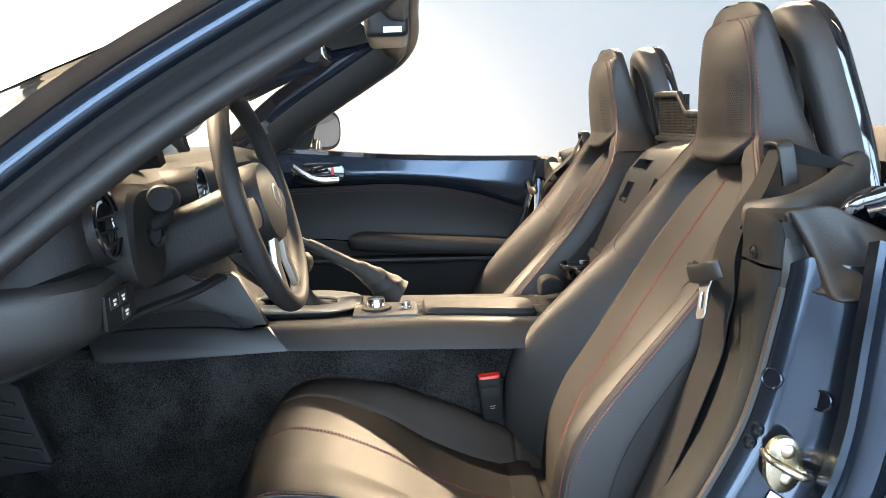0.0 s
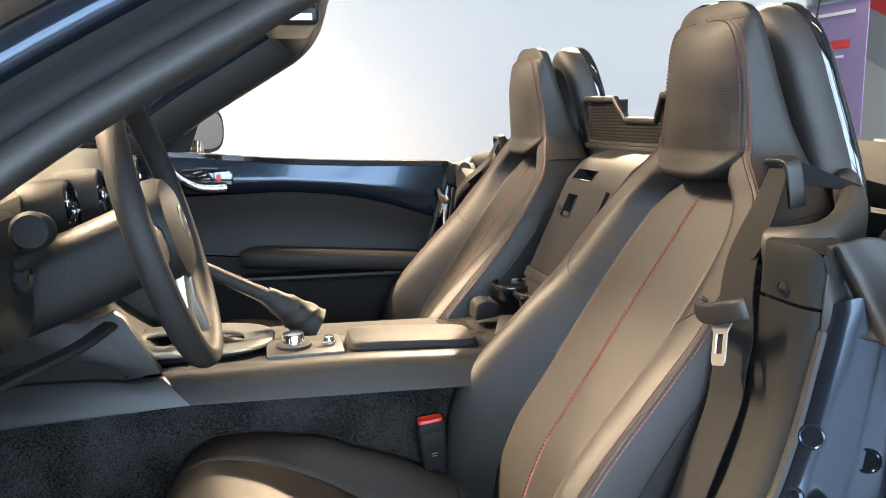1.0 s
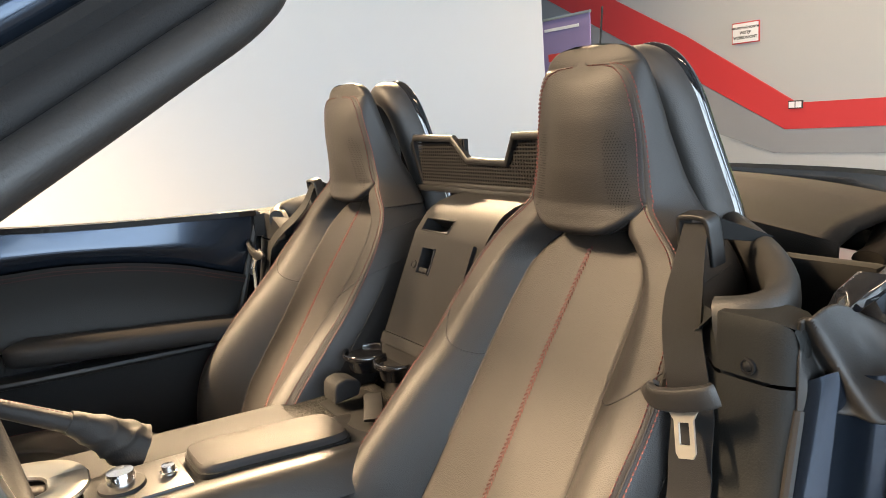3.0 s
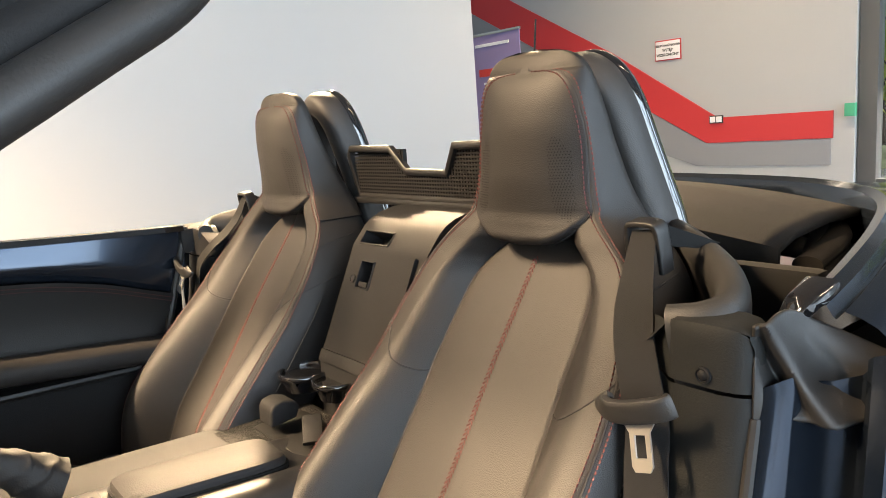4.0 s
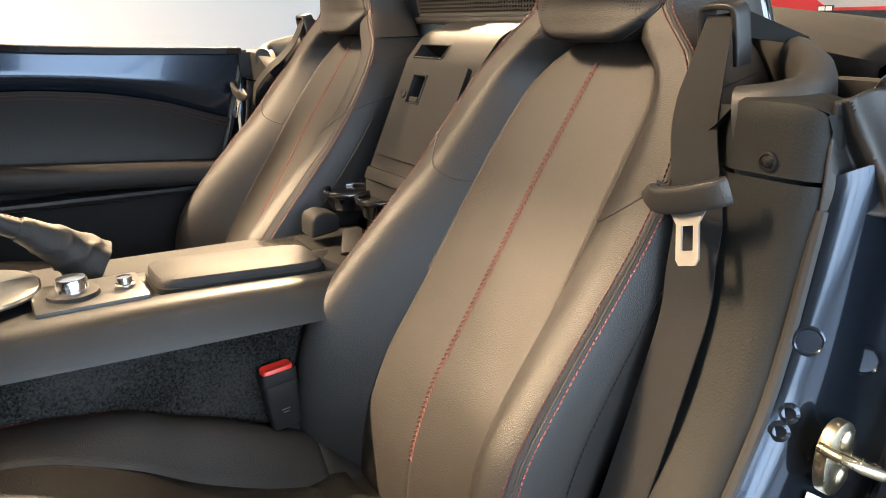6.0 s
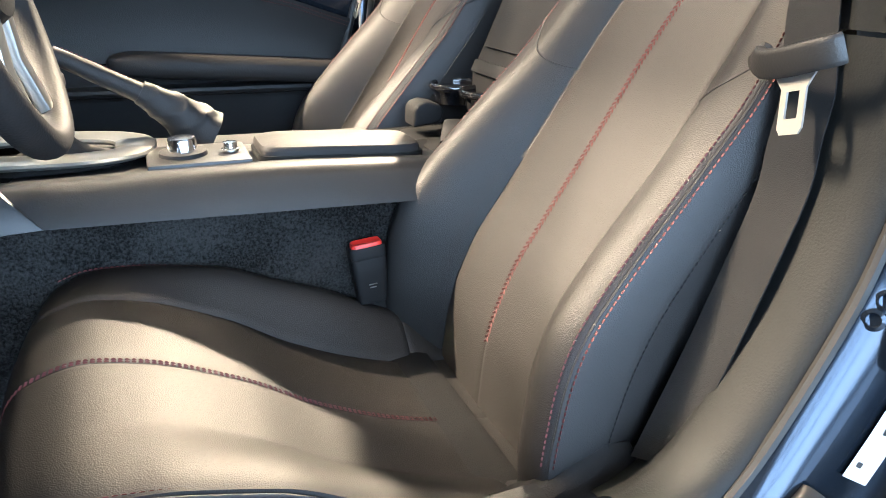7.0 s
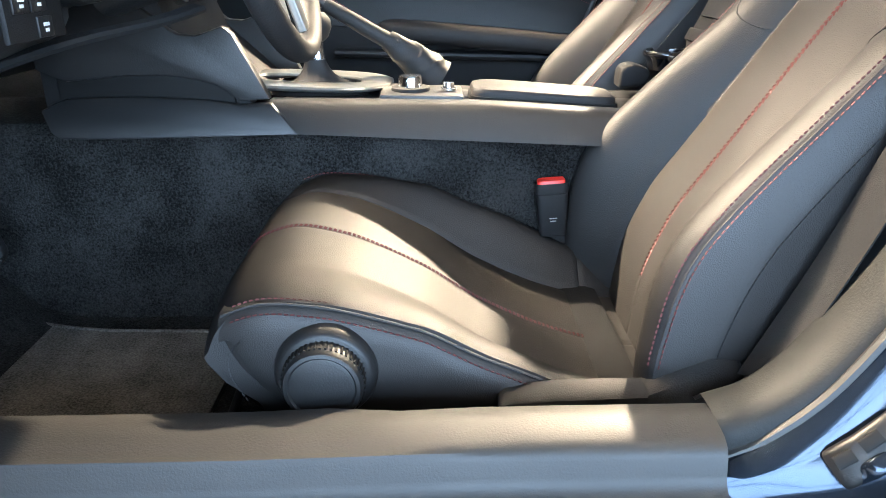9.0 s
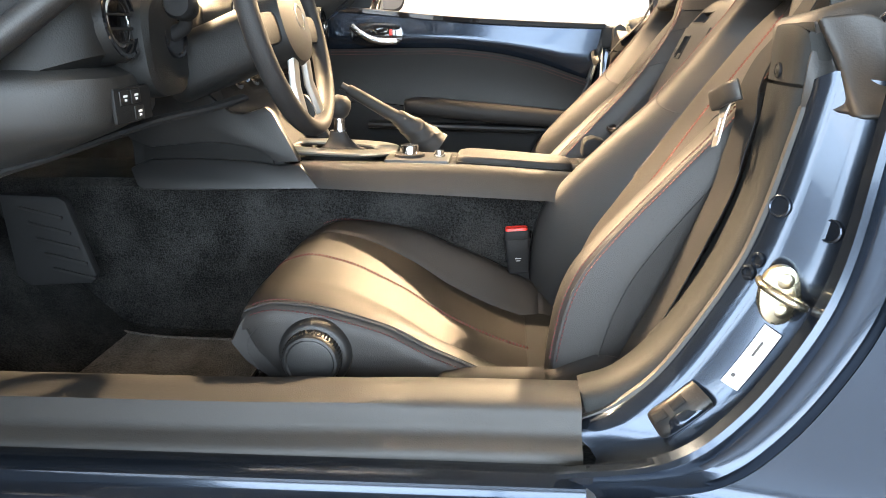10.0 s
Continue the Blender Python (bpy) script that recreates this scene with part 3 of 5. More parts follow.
    bm = bmesh.new()
    xs = [-0.405 + 0.475 * k / 60 for k in range(61)]
    for off in (-0.0022, 0.0022):
        stitches([Vector((x, CY - 0.015 + off, cush_z(x, -0.015) + 0.003)) for x in xs], [Vector((0, 0, 1))] * 61, 0.0042, 0.0020, 0.0008, bm=bm)
    for w, s in ((CUSH_OUT, -1), (CUSH_IN, 1)):
        stitches([Vector((x, CY + w - s * 0.004, cush_z(x, w - s * 0.004) + 0.0006)) for x in xs[5:]], [Vector((0, s * 0.6, 1))] * 61, 0.0042, 0.0020, 0.0008, bm=bm)
        stitches([Vector((x, CY + w + s * 0.0105, cush_z(x, w) - 0.0085)) for x in xs[5:]], [Vector((0, s, 0.4))] * 61, 0.0042, 0.0020, 0.0008, bm=bm)
    tagged(put("stitching", bm, THREAD, cushion), kind="stuff")
    cords = bmesh.new()
    for w, s in ((CUSH_OUT, -1), (CUSH_IN, 1)):
        tube([Vector((x, CY + w + s * 0.0035, cush_z(x, w) - 0.0008)) for x in xs[4:]], 0.0017, 6, cords)
    tagged(put("piping", cords, THREAD_DARK, cushion), kind="stuff")
    # seam round the front corner of the flank, seat-slide bar under the front edge
    bm = stitches(spline([(-0.352, CY + outer * 0.2455, 0.418), (-0.366, CY + outer * 0.2425, 0.40), (-0.368, CY + outer * 0.242, 0.375), (-0.352, CY + outer * 0.244, 0.345)], 20), [Vector((-0.4, outer, 0))] * 20)
    tagged(put("corner_seam", bm, THREAD_DARK, panel), kind="stuff")
    put("slide_bar", tube(spline([(-0.33, CY + outer * 0.20, 0.25), (-0.385, CY + outer * 0.20, 0.268), (-0.40, CY + outer * 0.17, 0.270), (-0.40, CY - outer * 0.15, 0.270), (-0.33, CY - outer * 0.17, 0.25)], 30), 0.006), PLASTIC_DARK, seat)
    # height knob on the outer flank
    ky = CY + outer * 0.243
    base = put("knob_collar", lathe((-0.271, ky, 0.380), (0, outer, 0), [(-0.01, 0.053), (0.004, 0.052), (0.012, 0.048), (0.014, 0.044)], 44), PLASTIC, seat)
    knob = put("adjust_knob", lathe((-0.271, ky, 0.380), (0, outer, 0), [(0.012, 0.041), (0.030, 0.040), (0.034, 0.0375), (0.035, 0.034), (0.033, 0.032), (0.034, 0.029), (0.034, 0.001)], 44), PLASTIC, seat)
    bm = bmesh.new()
    for k in range(48):
        a = 2 * math.pi * k / 48
        box((-0.271 + 0.0405 * math.cos(a), ky + outer * 0.021, 0.380 + 0.0405 * math.sin(a)), (0.0022, 0.014, 0.0022), 0, bm)
    tagged(put("knurling", bm, HOLE, knob), kind="stuff")
    lever = loft([[Vector((x, CY + outer * (0.236 + d), zc + h * e)) for d, e in ((0, -1), (0.022, -1), (0.030, -0.5), (0.030, 0.6), (0.022, 1), (0, 1))] for x, zc, h in ((-0.098, 0.343, 0.006), (-0.09, 0.343, 0.013), (-0.04, 0.345, 0.016), (0.01, 0.347, 0.015), (0.05, 0.350, 0.012))])
    put("recline_lever", lever, PLASTIC_DARK, seat)
    cover = loft([[Vector((x, CY + outer * (0.20 + d), 0.31 + h * k)) for d, k in ((0, 0), (0.050, 0.0), (0.055, 0.50), (0.050, 0.82), (0.038, 0.97), (0.022, 0.92), (0, 0.55))] for x, h in ((0.02, 0.036), (0.05, 0.045), (0.085, 0.062), (0.12, 0.078), (0.15, 0.072), (0.17, 0.04))])
    put("hinge_cover", cover, PLASTIC_DARK, seat)
    return seat


driver_seat = build_seat(-1)
passenger_seat = build_seat(1)
passenger_seat.location.y += 0.710
tagged(driver_seat, "black leather driver seat with red stitching, facing the steering wheel")
tagged(passenger_seat, "black leather passenger seat with red stitching")


# ---- car body ----
YC = 0.015


def mirrored(y):
    return 2 * YC - y


def grid_surface(rows, bm=None):
    """A sheet skinned over rows of points."""
    return loft(rows, closed=False, caps=False, bm=bm)


def thick(ob, t, offset=-1.0):
    m = ob.modifiers.new("thickness", "SOLIDIFY")
    m.thickness, m.offset = t, offset
    return ob


car = thing("convertible", "grey-blue metallic convertible car with its roof folded down", "car", at=(0, 0, 0))

# sill: trim over painted body
XS = [-1.6 + (0.088 + 1.6) * k / 24 for k in range(25)]
TRIM = ((-0.636, 0.22), (-0.645, 0.345), (-0.654, 0.374), (-0.664, 0.382), (-0.690, 0.383), (-0.712, 0.380), (-0.722, 0.375), (-0.726, 0.367), (-0.7285, 0.352), (-0.732, 0.343), (-0.738, 0.338), (-0.749, 0.332), (-0.755, 0.325), (-0.757, 0.316), (-0.754, 0.308), (-0.746, 0.305), (-0.70, 0.30))


def sill_dip(x):
    return -0.010 * (3 - 2 * k) * k * k if (k := max(0.0, min(1.0, (-0.08 - x) / 0.30))) else 0.0


put("sill_trim", loft([[(x, y + (0.022 if y > -0.66 and x < -0.24 else 0.0) * 0.6, z + (sill_dip(x) if y > -0.72 else 0.5 * sill_dip(x))) for y, z in TRIM] for x in XS]), PLASTIC_GREY, car, "black grained plastic sill cover")
SILL = ((-0.70, 0.28), (-0.742, 0.314), (-0.760, 0.318), (-0.785, 0.318), (-0.797, 0.312), (-0.799, 0.300), (-0.803, 0.296), (-0.815, 0.290), (-0.822, 0.270), (-0.815, 0.18), (-0.78, 0.12), (-0.60, 0.12))
put("sill", loft([[(x, y, z) for y, z in SILL] for x in XS]), PAINT, car)

# curved trim from the sill up the pillar behind the door
INNER = spline([(0.088, 0.383), (0.135, 0.400), (0.185, 0.445), (0.238, 0.530), (0.275, 0.625), (0.291, 0.70), (0.297, 0.752)], 40)
INNER2 = [np.array(p) for p in ((0.2970, 0.756), (0.2975, 0.76), (0.2985, 0.78), (0.2995, 0.80), (0.3002, 0.811), (0.3020, 0.8155), (0.3065, 0.8175), (0.315, 0.818), (0.345, 0.820))]


def pillar_rows(line, y0=-0.56, y1=-0.700):
    rows = []
    for i, p in enumerate(line):
        q = line[min(i + 1, len(line) - 1)] - line[max(i - 1, 0)]
        q = q / np.linalg.norm(q)
        nx, nz = q[1], -q[0]
        row = []
        low = 0.027 * max(0.0, 1 - (p[1] - 0.383) / 0.12) if p[1] < 0.503 else 0.0
        for y, d in ((y0, 0.05), (y0 - 0.03 - low, 0.03), (-0.617 - low, 0.004), (-0.625 - low, 0.0), (-0.675, -0.001), (-0.690, 0.002), (-0.699, 0.010), (y1 - 0.003, 0.022), (y1, 0.045)):
            row.append((p[0] + nx * d, y, p[1] + nz * d))
        rows.append(row)
    return rows


put("pillar_trim", grid_surface(pillar_rows(INNER)), PLASTIC_TRIM, car, "black grained plastic pillar cover")
put("pillar_cap", grid_surface(pillar_rows(INNER2)), PLASTIC_TRIM, car, "black plastic cap at the pillar top")
put("trim_button", lathe((0.297, -0.659, 0.768), (-1, 0, 0), [(0, 0.0085), (0.003, 0.0085), (0.0035, 0.0065), (0.0015, 0.006), (0.003, 0.0045), (0.004, 0.001)], 20), PLASTIC_DARK, car)

# painted door jamb and rear wing
O1 = spline([(0.088, 0.352), (0.13, 0.375), (0.185, 0.430), (0.252, 0.544), (0.279, 0.615), (0.300, 0.70), (0.312, 0.76)], 40)
O2 = spline([(0.050, 0.330), (0.174, 0.350), (0.246, 0.408), (0.306, 0.503), (0.334, 0.584), (0.350, 0.70), (0.362, 0.80)], 40)
JAMB = ((0.0, -0.690, 0.03), (0.0, -0.702, 0.004), (0.10, -0.712, 0.002), (0.30, -0.725, 0.004), (0.36, -0.728, 0.010), (0.42, -0.735, 0.032), (0.52, -0.745, 0.046), (0.72, -0.765, 0.048), (0.82, -0.772, 0.040), (0.87, -0.778, 0.010), (0.91, -0.784, 0.002), (1.0, -0.798, 0.0), (1.02, -0.802, 0.006))


def jamb_at(f, g, lift=0.0):
    """A place on the jamb: f along it, g across its section, lifted towards the doorway."""
    i, j = min(int(f), 38), min(int(g), 11)
    a, b = O1[i] + (O1[i + 1] - O1[i]) * (f - i), O2[i] + (O2[i + 1] - O2[i]) * (f - i)
    u, y, d = (p + (q - p) * (g - j) for p, q in zip(JAMB[j], JAMB[j + 1]))
    c = a + (b - a) * u
    return Vector((c[0] + 0.8 * d, y, c[1] - 0.45 * d)) + Vector((-0.72, -0.66, 0.2)) * lift


rows = []
for a, b in zip(O1, O2):
    row = []
    for u, y, d in JAMB:
        c = a + (b - a) * u
        row.append((c[0] + 0.8 * d, y, c[1] - 0.45 * d))
    for dx, y in ((0.018, -0.794), (0.034, -0.793), (0.046, -0.800), (0.050, -0.812)):
        row.append((b[0] + dx, y, b[1] - 0.45 * dx))
    rows.append(row)
put("door_jamb", grid_surface(rows), PAINT, car, "glossy grey-blue painted door jamb")
rows = []
for i, b in enumerate(O2):
    f = i / (len(O2) - 1)
    row = []
    for k in range(14):
        u = k / 13
        x = b[0] + 0.051 + (1.5 - b[0]) * u
        z = b[1] - 0.023 + u * (0.10 - 0.35 * (1 - f)) * 0.3
        row.append((x, -0.812 - 0.055 * math.sin(min(1.0, u * 2.2) * math.pi / 2) * (1 - 0.5 * f), z))
    rows.append(row)
put("rear_wing", grid_surface(rows), PAINT, car, "grey-blue metallic rear wing")
# shoulder of the rear wing and deck behind the roof
RIM = spline([(0.388, -0.716, 0.826), (0.505, -0.702, 0.842), (0.66, -0.672, 0.860), (0.82, -0.618, 0.868), (0.95, -0.52, 0.870), (1.03, -0.35, 0.872), (1.06, YC, 0.874)], 40)
rows = []
for i, p in enumerate(RIM):
    q = RIM[min(i + 1, 39)] - RIM[max(i - 1, 0)]
    n = np.array((-q[1], q[0], 0)) / np.hypot(q[0], q[1])
    row = [p + n * 0.020 + np.array((0, 0, -0.14)), p + n * 0.019 + np.array((0, 0, -0.02)), p + n * 0.013 + np.array((0, 0, -0.003)), p + np.array((0, 0, 0.004)), p - n * 0.014, p - n * 0.020 + np.array((0, 0, -0.010)), p - n * 0.023 + np.array((0, 0, -0.012)), p - n * 0.030 + np.array((0, 0, -0.004))]
    end = np.array((max(p[0] + 0.02, 0.40 + 0.5 * (p[0] - 0.388)), -0.812 if p[1] < -0.5 else p[1] - 0.25, p[2] - 0.075))
    for k in range(1, 6):
        row.append(row[7] * (1 - k / 5) + end * (k / 5) + np.array((0, 0, 0.016 * math.sin(k / 5 * math.pi))))
    rows.append(row)
put("wing_shoulder", grid_surface(rows), PAINT, car, "grey-blue painted rim round the roof well")
rows = []
for k in range(16):
    y = -0.62 + 1.27 * k / 15
    bow = 0.06 * (1 - ((y - YC) / 0.64) ** 2)
    rows.append([(1.02 + bow, y, 0.80), (1.04 + bow, y, 0.865), (1.10 + bow, y, 0.875), (1.6, y, 0.83)])
put("rear_deck", grid_surface([[(x, y, z - 0.03) for x, y, z in r] for r in rows]), PAINT, car)
# roof well surfaces near-black: the shade of its depth is in the colour
put("well_side", box((0.74, -0.715, 0.56), (0.80, 0.012, 0.44), 0), HOLE, car)
put("rear_well", box((0.85, YC, 0.62), (0.75, 1.3, 0.02), 0), HOLE, car)
put("rear_bulkhead", box((0.60, YC, 0.60), (0.03, 1.30, 0.42), 0.01), HOLE, car)

# folded rubber corner flap
TOPE = spline([(0.311, -0.702, 0.819), (0.330, -0.706, 0.824), (0.360, -0.711, 0.826), (0.385, -0.722, 0.812), (0.415, -0.750, 0.792), (0.440, -0.80, 0.765)], 61)
BOTE = spline([(0.309, -0.701, 0.728), (0.318, -0.711, 0.732), (0.336, -0.731, 0.729), (0.358, -0.756, 0.726), (0.385, -0.785, 0.732), (0.41, -0.812, 0.742)], 61)
rows = []
for i in range(61):
    u = i / 60
    row = []
    for k in range(31):
        v = k / 30
        p = TOPE[i] * (1 - v) + BOTE[i] * v
        s = u - 0.16 - 0.42 * v
        ridge = 0.013 * math.exp(-(s / 0.075) ** 2) - 0.016 * math.exp(-((s + 0.17) / 0.10) ** 2) * math.sin(v * math.pi) - 0.010 * math.exp(-((s - 0.25) / 0.14) ** 2) * math.sin(v * math.pi)
        row.append((p[0] - 0.8 * ridge, p[1] - 0.5 * ridge, p[2]))
    rows.append(row)
thick(put("rubber_flap", grid_surface(rows), RUBBER, car, "soft black rubber corner flap"), 0.004, 0)
# not a working latch: the boxy end cap of the roof well rim
put("latch", sweep(spline([(0.376, -0.702, 0.812), (0.388, -0.708, 0.826), (0.402, -0.712, 0.833), (0.420, -0.712, 0.838)], 12), oval(0.017, 0.0085, 16, 4), scale=lambda u: 0.8 + 0.2 * min(1.0, 4 * u)), GLOSS_BLACK, car)

# rounded rail behind the seat belt, round the roof well
for s in (0, 1):
    pts = [(0.316, -0.608, 0.818), (0.328, -0.638, 0.823), (0.352, -0.652, 0.831), (0.395, -0.632, 0.842), (0.45, -0.580, 0.852), (0.50, -0.52, 0.860), (0.545, -0.465, 0.864)]
    if s:
        pts = [(x, mirrored(y), z) for x, y, z in pts]
    put("rail_trim", sweep(spline(pts, 26), [(-0.004, -0.085), (-0.012, -0.040), (-0.017, -0.022), (-0.017, -0.010), (-0.013, 0.000), (-0.007, 0.005), (0, 0.007), (0.007, 0.005), (0.013, 0.000), (0.017, -0.010), (0.018, -0.022), (0.015, -0.085)]), PLASTIC_GREY, car)

# door seal along the opening
put("door_seal", tube([(p[0] + 0.004, -0.702, p[1] - 0.004) for p in spline([(0.088, 0.352), (0.13, 0.375), (0.185, 0.430), (0.252, 0.544), (0.279, 0.615), (0.300, 0.70), (0.308, 0.735)], 40)], 0.006, 8, up=(0, 1, 0)), RUBBER, car)

# striker, sticker, plugs and check-strap bracket on the jamb
striker = put("striker", extrude_outline([(0.290 + 0.022 * c, 0.535 + 0.034 * s) for c, s in oval(1, 1, 20, 2.2)], "y", -0.7585, -0.7475, 0.002), STEEL, car, "yellow zinc-plated door striker")
for dz in (-0.017, 0.017):
    put("bolt", lathe((0.294, -0.7555, 0.535 + dz), (0, -1, 0), [(0, 0.009), (0.004, 0.009), (0.006, 0.006), (0.0062, 0.001)], 16), STEEL, striker)
put("loop", tube(spline([(0.268, -0.752, 0.552), (0.266, -0.775, 0.552), (0.288, -0.792, 0.540), (0.310, -0.775, 0.528), (0.310, -0.752, 0.528)], 18), 0.0048, 10), STEEL, striker)


def jamb_patch(f0, f1, g0, g1, lift, n=6):
    """A thin sheet lying on the jamb."""
    def sheet(k):
        return [[jamb_at(f0 + (f1 - f0) * i / n, g0 + (g1 - g0) * j / n, k) for j in range(n + 1)] for i in range(n + 1)]
    bm = grid_surface(sheet(lift))
    return grid_surface(sheet(lift + 0.0006), bm)


sticker = put("sticker", jamb_patch(14.1, 18.2, 4.95, 5.90, 0.0045), WHITE_PRINT, car, "white information sticker with a dark pictogram")
put("pictogram", jamb_patch(16.3, 17.3, 5.33, 5.45, 0.0058, 3), BLACK_PRINT, sticker)
put("print_bar", jamb_patch(14.7, 14.95, 5.15, 5.35, 0.0058, 3), BLACK_PRINT, sticker)
for f, g in ((27.2, 2.3), (27.4, 5.5)):
    put("plug", lathe(jamb_at(f, g, -0.002), (-0.75, -0.60, 0.15), [(0, 0.0135), (0.0035, 0.0130), (0.0042, 0.0115), (0.0030, 0.0100), (0.0030, 0.001)], 24), PAINT, car)
for f, g in ((21.8, 2.4), (20.4, 2.3)):
    put("screw", lathe(jamb_at(f, g, -0.001), (-0.8, -0.5, 0.2), [(0, 0.0095), (0.003, 0.009), (0.004, 0.006), (0.002, 0.005), (0.002, 0.001)], 20), PAINT, car)
bracket = put("catch", sweep([jamb_at(8.0, 4.7, 0.006), jamb_at(8.4, 4.7, 0.010), jamb_at(10.2, 4.75, 0.012), jamb_at(12.2, 4.8, 0.010), jamb_at(12.6, 4.8, 0.006)], oval(0.018, 0.010, 20, 4), up=(-0.72, -0.66, 0.2)), PLASTIC, car, "black plastic door wedge")
for f0, f1 in ((8.6, 9.9), (10.6, 11.9)):
    put("slot", sweep([jamb_at(f0, 4.45, 0.0205), jamb_at(f1, 4.5, 0.0205)], oval(0.0060, 0.0022, 14, 3), up=(-0.72, -0.66, 0.2)), HOLE, bracket)
put("pad", sweep(spline([jamb_at(8.4, 5.2, 0.016), jamb_at(9.4, 5.25, 0.021), jamb_at(10.2, 5.3, 0.026), jamb_at(11.0, 5.3, 0.021), jamb_at(12.2, 5.3, 0.016)], 16), oval(0.008, 0.006, 14, 3), up=(-0.72, -0.66, 0.2)), PAINT, bracket)

# windscreen frame: pillars, header and glass
PIL = [(-0.80, -0.795, 0.622), (-0.70, -0.762, 0.700), (-0.565, -0.712, 0.803), (-0.40, -0.648, 0.931), (-0.20, -0.598, 1.051), (-0.125, -0.575, 1.095), (-0.090, -0.545, 1.125), (-0.072, -0.48, 1.152), (-0.070, -0.36, 1.172), (-0.075, -0.2, 1.186), (-0.078, YC, 1.190)]
PATHP = spline(PIL, 60)
PATHP = PATHP + [np.array((p[0], mirrored(p[1]), p[2])) for p in PATHP[-2::-1]]


def frame_strip(name, profile, mat, label=""):
    """One strip of the windscreen frame: offsets (forward-up across the glass, outward) from its rear lower edge."""
    rings = []
    for i, p in enumerate(PATHP):
        d = Vector(PATHP[min(i + 1, len(PATHP) - 1)] - PATHP[max(i - 1, 0)]).normalized()
        out = Vector((0.30, 1.6 * (p[1] - YC) * 0.9, 0.62)).normalized()
        out = (out - d * out.dot(d)).normalized()
        fwd = d.cross(out).normalized()
        if fwd.x > 0:
            fwd = -fwd
        rings.append([Vector(p) + fwd * a + out * b for a, b in profile])
    return put(name, loft(rings), mat, car, label)


frame_strip("frame_seal", [(0.014 - a, 0.002 + b) for a, b in oval(0.016, 0.017, 20, 2.3)], RUBBER, "black rubber windscreen frame seal")
frame_strip("frame_channel", [(0.026, -0.008), (0.070, -0.012), (0.074, 0.004), (0.068, 0.013), (0.060, 0.014), (0.054, 0.006), (0.046, 0.009), (0.038, 0.008), (0.031, 0.002)], PLASTIC_DARK)
frame_strip("windscreen_frame", [(0.072, -0.012), (0.106, -0.012), (0.112, 0.002), (0.111, 0.012), (0.106, 0.019), (0.099, 0.023), (0.087, 0.023), (0.078, 0.019), (0.073, 0.012)], PAINT, "grey-blue painted windscreen frame")
frame_strip("frame_moulding", [(0.104, 0.003), (0.125, 0.002), (0.140, 0.001), (0.142, 0.006), (0.125, 0.013), (0.114, 0.019), (0.106, 0.021)], GLOSS_BLACK)
frame_strip("pillar_lining", [(0.012, -0.012), (0.080, -0.013), (0.090, -0.026), (0.05, -0.040), (0.018, -0.032)], PLASTIC_SOFT, "dark grey pillar lining")
rows = []
for i in range(21):
    u = -1 + 2 * i / 20
    row = []
    for k in range(15):
        v = k / 14
        half = 0.70 + (0.535 - 0.70) * v
        x = -0.93 + 0.77 * v - 0.16 * (1 - u * u) * (1 - 0.5 * v)
        z = 0.84 + 0.325 * v + 0.055 * (1 - u * u) * (1 - 0.35 * v) + 0.02 * math.sin(v * math.pi)
        row.append((x, YC + u * half, z))
    rows.append(row)
ws = put("windscreen", grid_surface(rows), GLASS, car, "clear curved windscreen glass")
ws.visible_shadow = False
put("bonnet", grid_surface([[(-2.4 + 1.42 * v, YC + u * 0.16 * 5, 0.70 + 0.14 * v - 0.05 * (u / 1.0) ** 2) for v in [k / 8 for k in range(9)]] for u in [-1 + k / 8 for k in range(17)]]), PAINT, car)
put("front_wing", grid_surface([[(-2.4 + 1.45 * v, -0.785 - 0.02 * math.sin(w * 3.1), 0.14 + 0.56 * w) for v in [k / 6 for k in range(7)]] for w in [k / 8 for k in range(9)]]), PAINT, car)

# sun visor on the header, with its warning label
visor = thing("sun_visor", "grey folded sun visor with a small printed label", "sun visor", at=(-0.145, 0.33, 1.17))
put("flap", box((-0.145, 0.33, 1.168), (0.100, 0.28, 0.066), 0.018, segments=4), PLASTIC, visor)
put("printed_label", box((-0.132, 0.1885, 1.150), (0.042, 0.002, 0.013), 0.0), WHITE_PRINT, visor)
mirror = thing("rear_view_mirror", "black rear-view mirror under the windscreen header", "mirror", at=(-0.20, YC, 1.09))
put("shell", sweep(spline([(-0.285, YC - 0.11, 1.092), (-0.29, YC, 1.100), (-0.285, YC + 0.11, 1.100)], 12), oval(0.018, 0.030, 14, 3)), PLASTIC_DARK, mirror)
put("glass", box((-0.268, YC, 1.099), (0.003, 0.20, 0.046), 0.001), MIRROR, mirror)
put("stem", tube([(-0.295, YC, 1.11), (-0.305, YC, 1.165)], 0.012), PLASTIC_DARK, mirror)

# door mirror on the passenger side
dm = thing("door_mirror", "grey-blue door mirror on the passenger door", "mirror", at=(-0.38, 0.80, 0.88))
MT = Matrix.Translation((-0.36, 0.845, 0.930)) @ Matrix.Rotation(radians(-28), 4, "Z") @ Matrix.Rotation(radians(2.2), 4, "Y")


def turned(bm):
    bmesh.ops.transform(bm, matrix=MT, verts=bm.verts)
    return bm


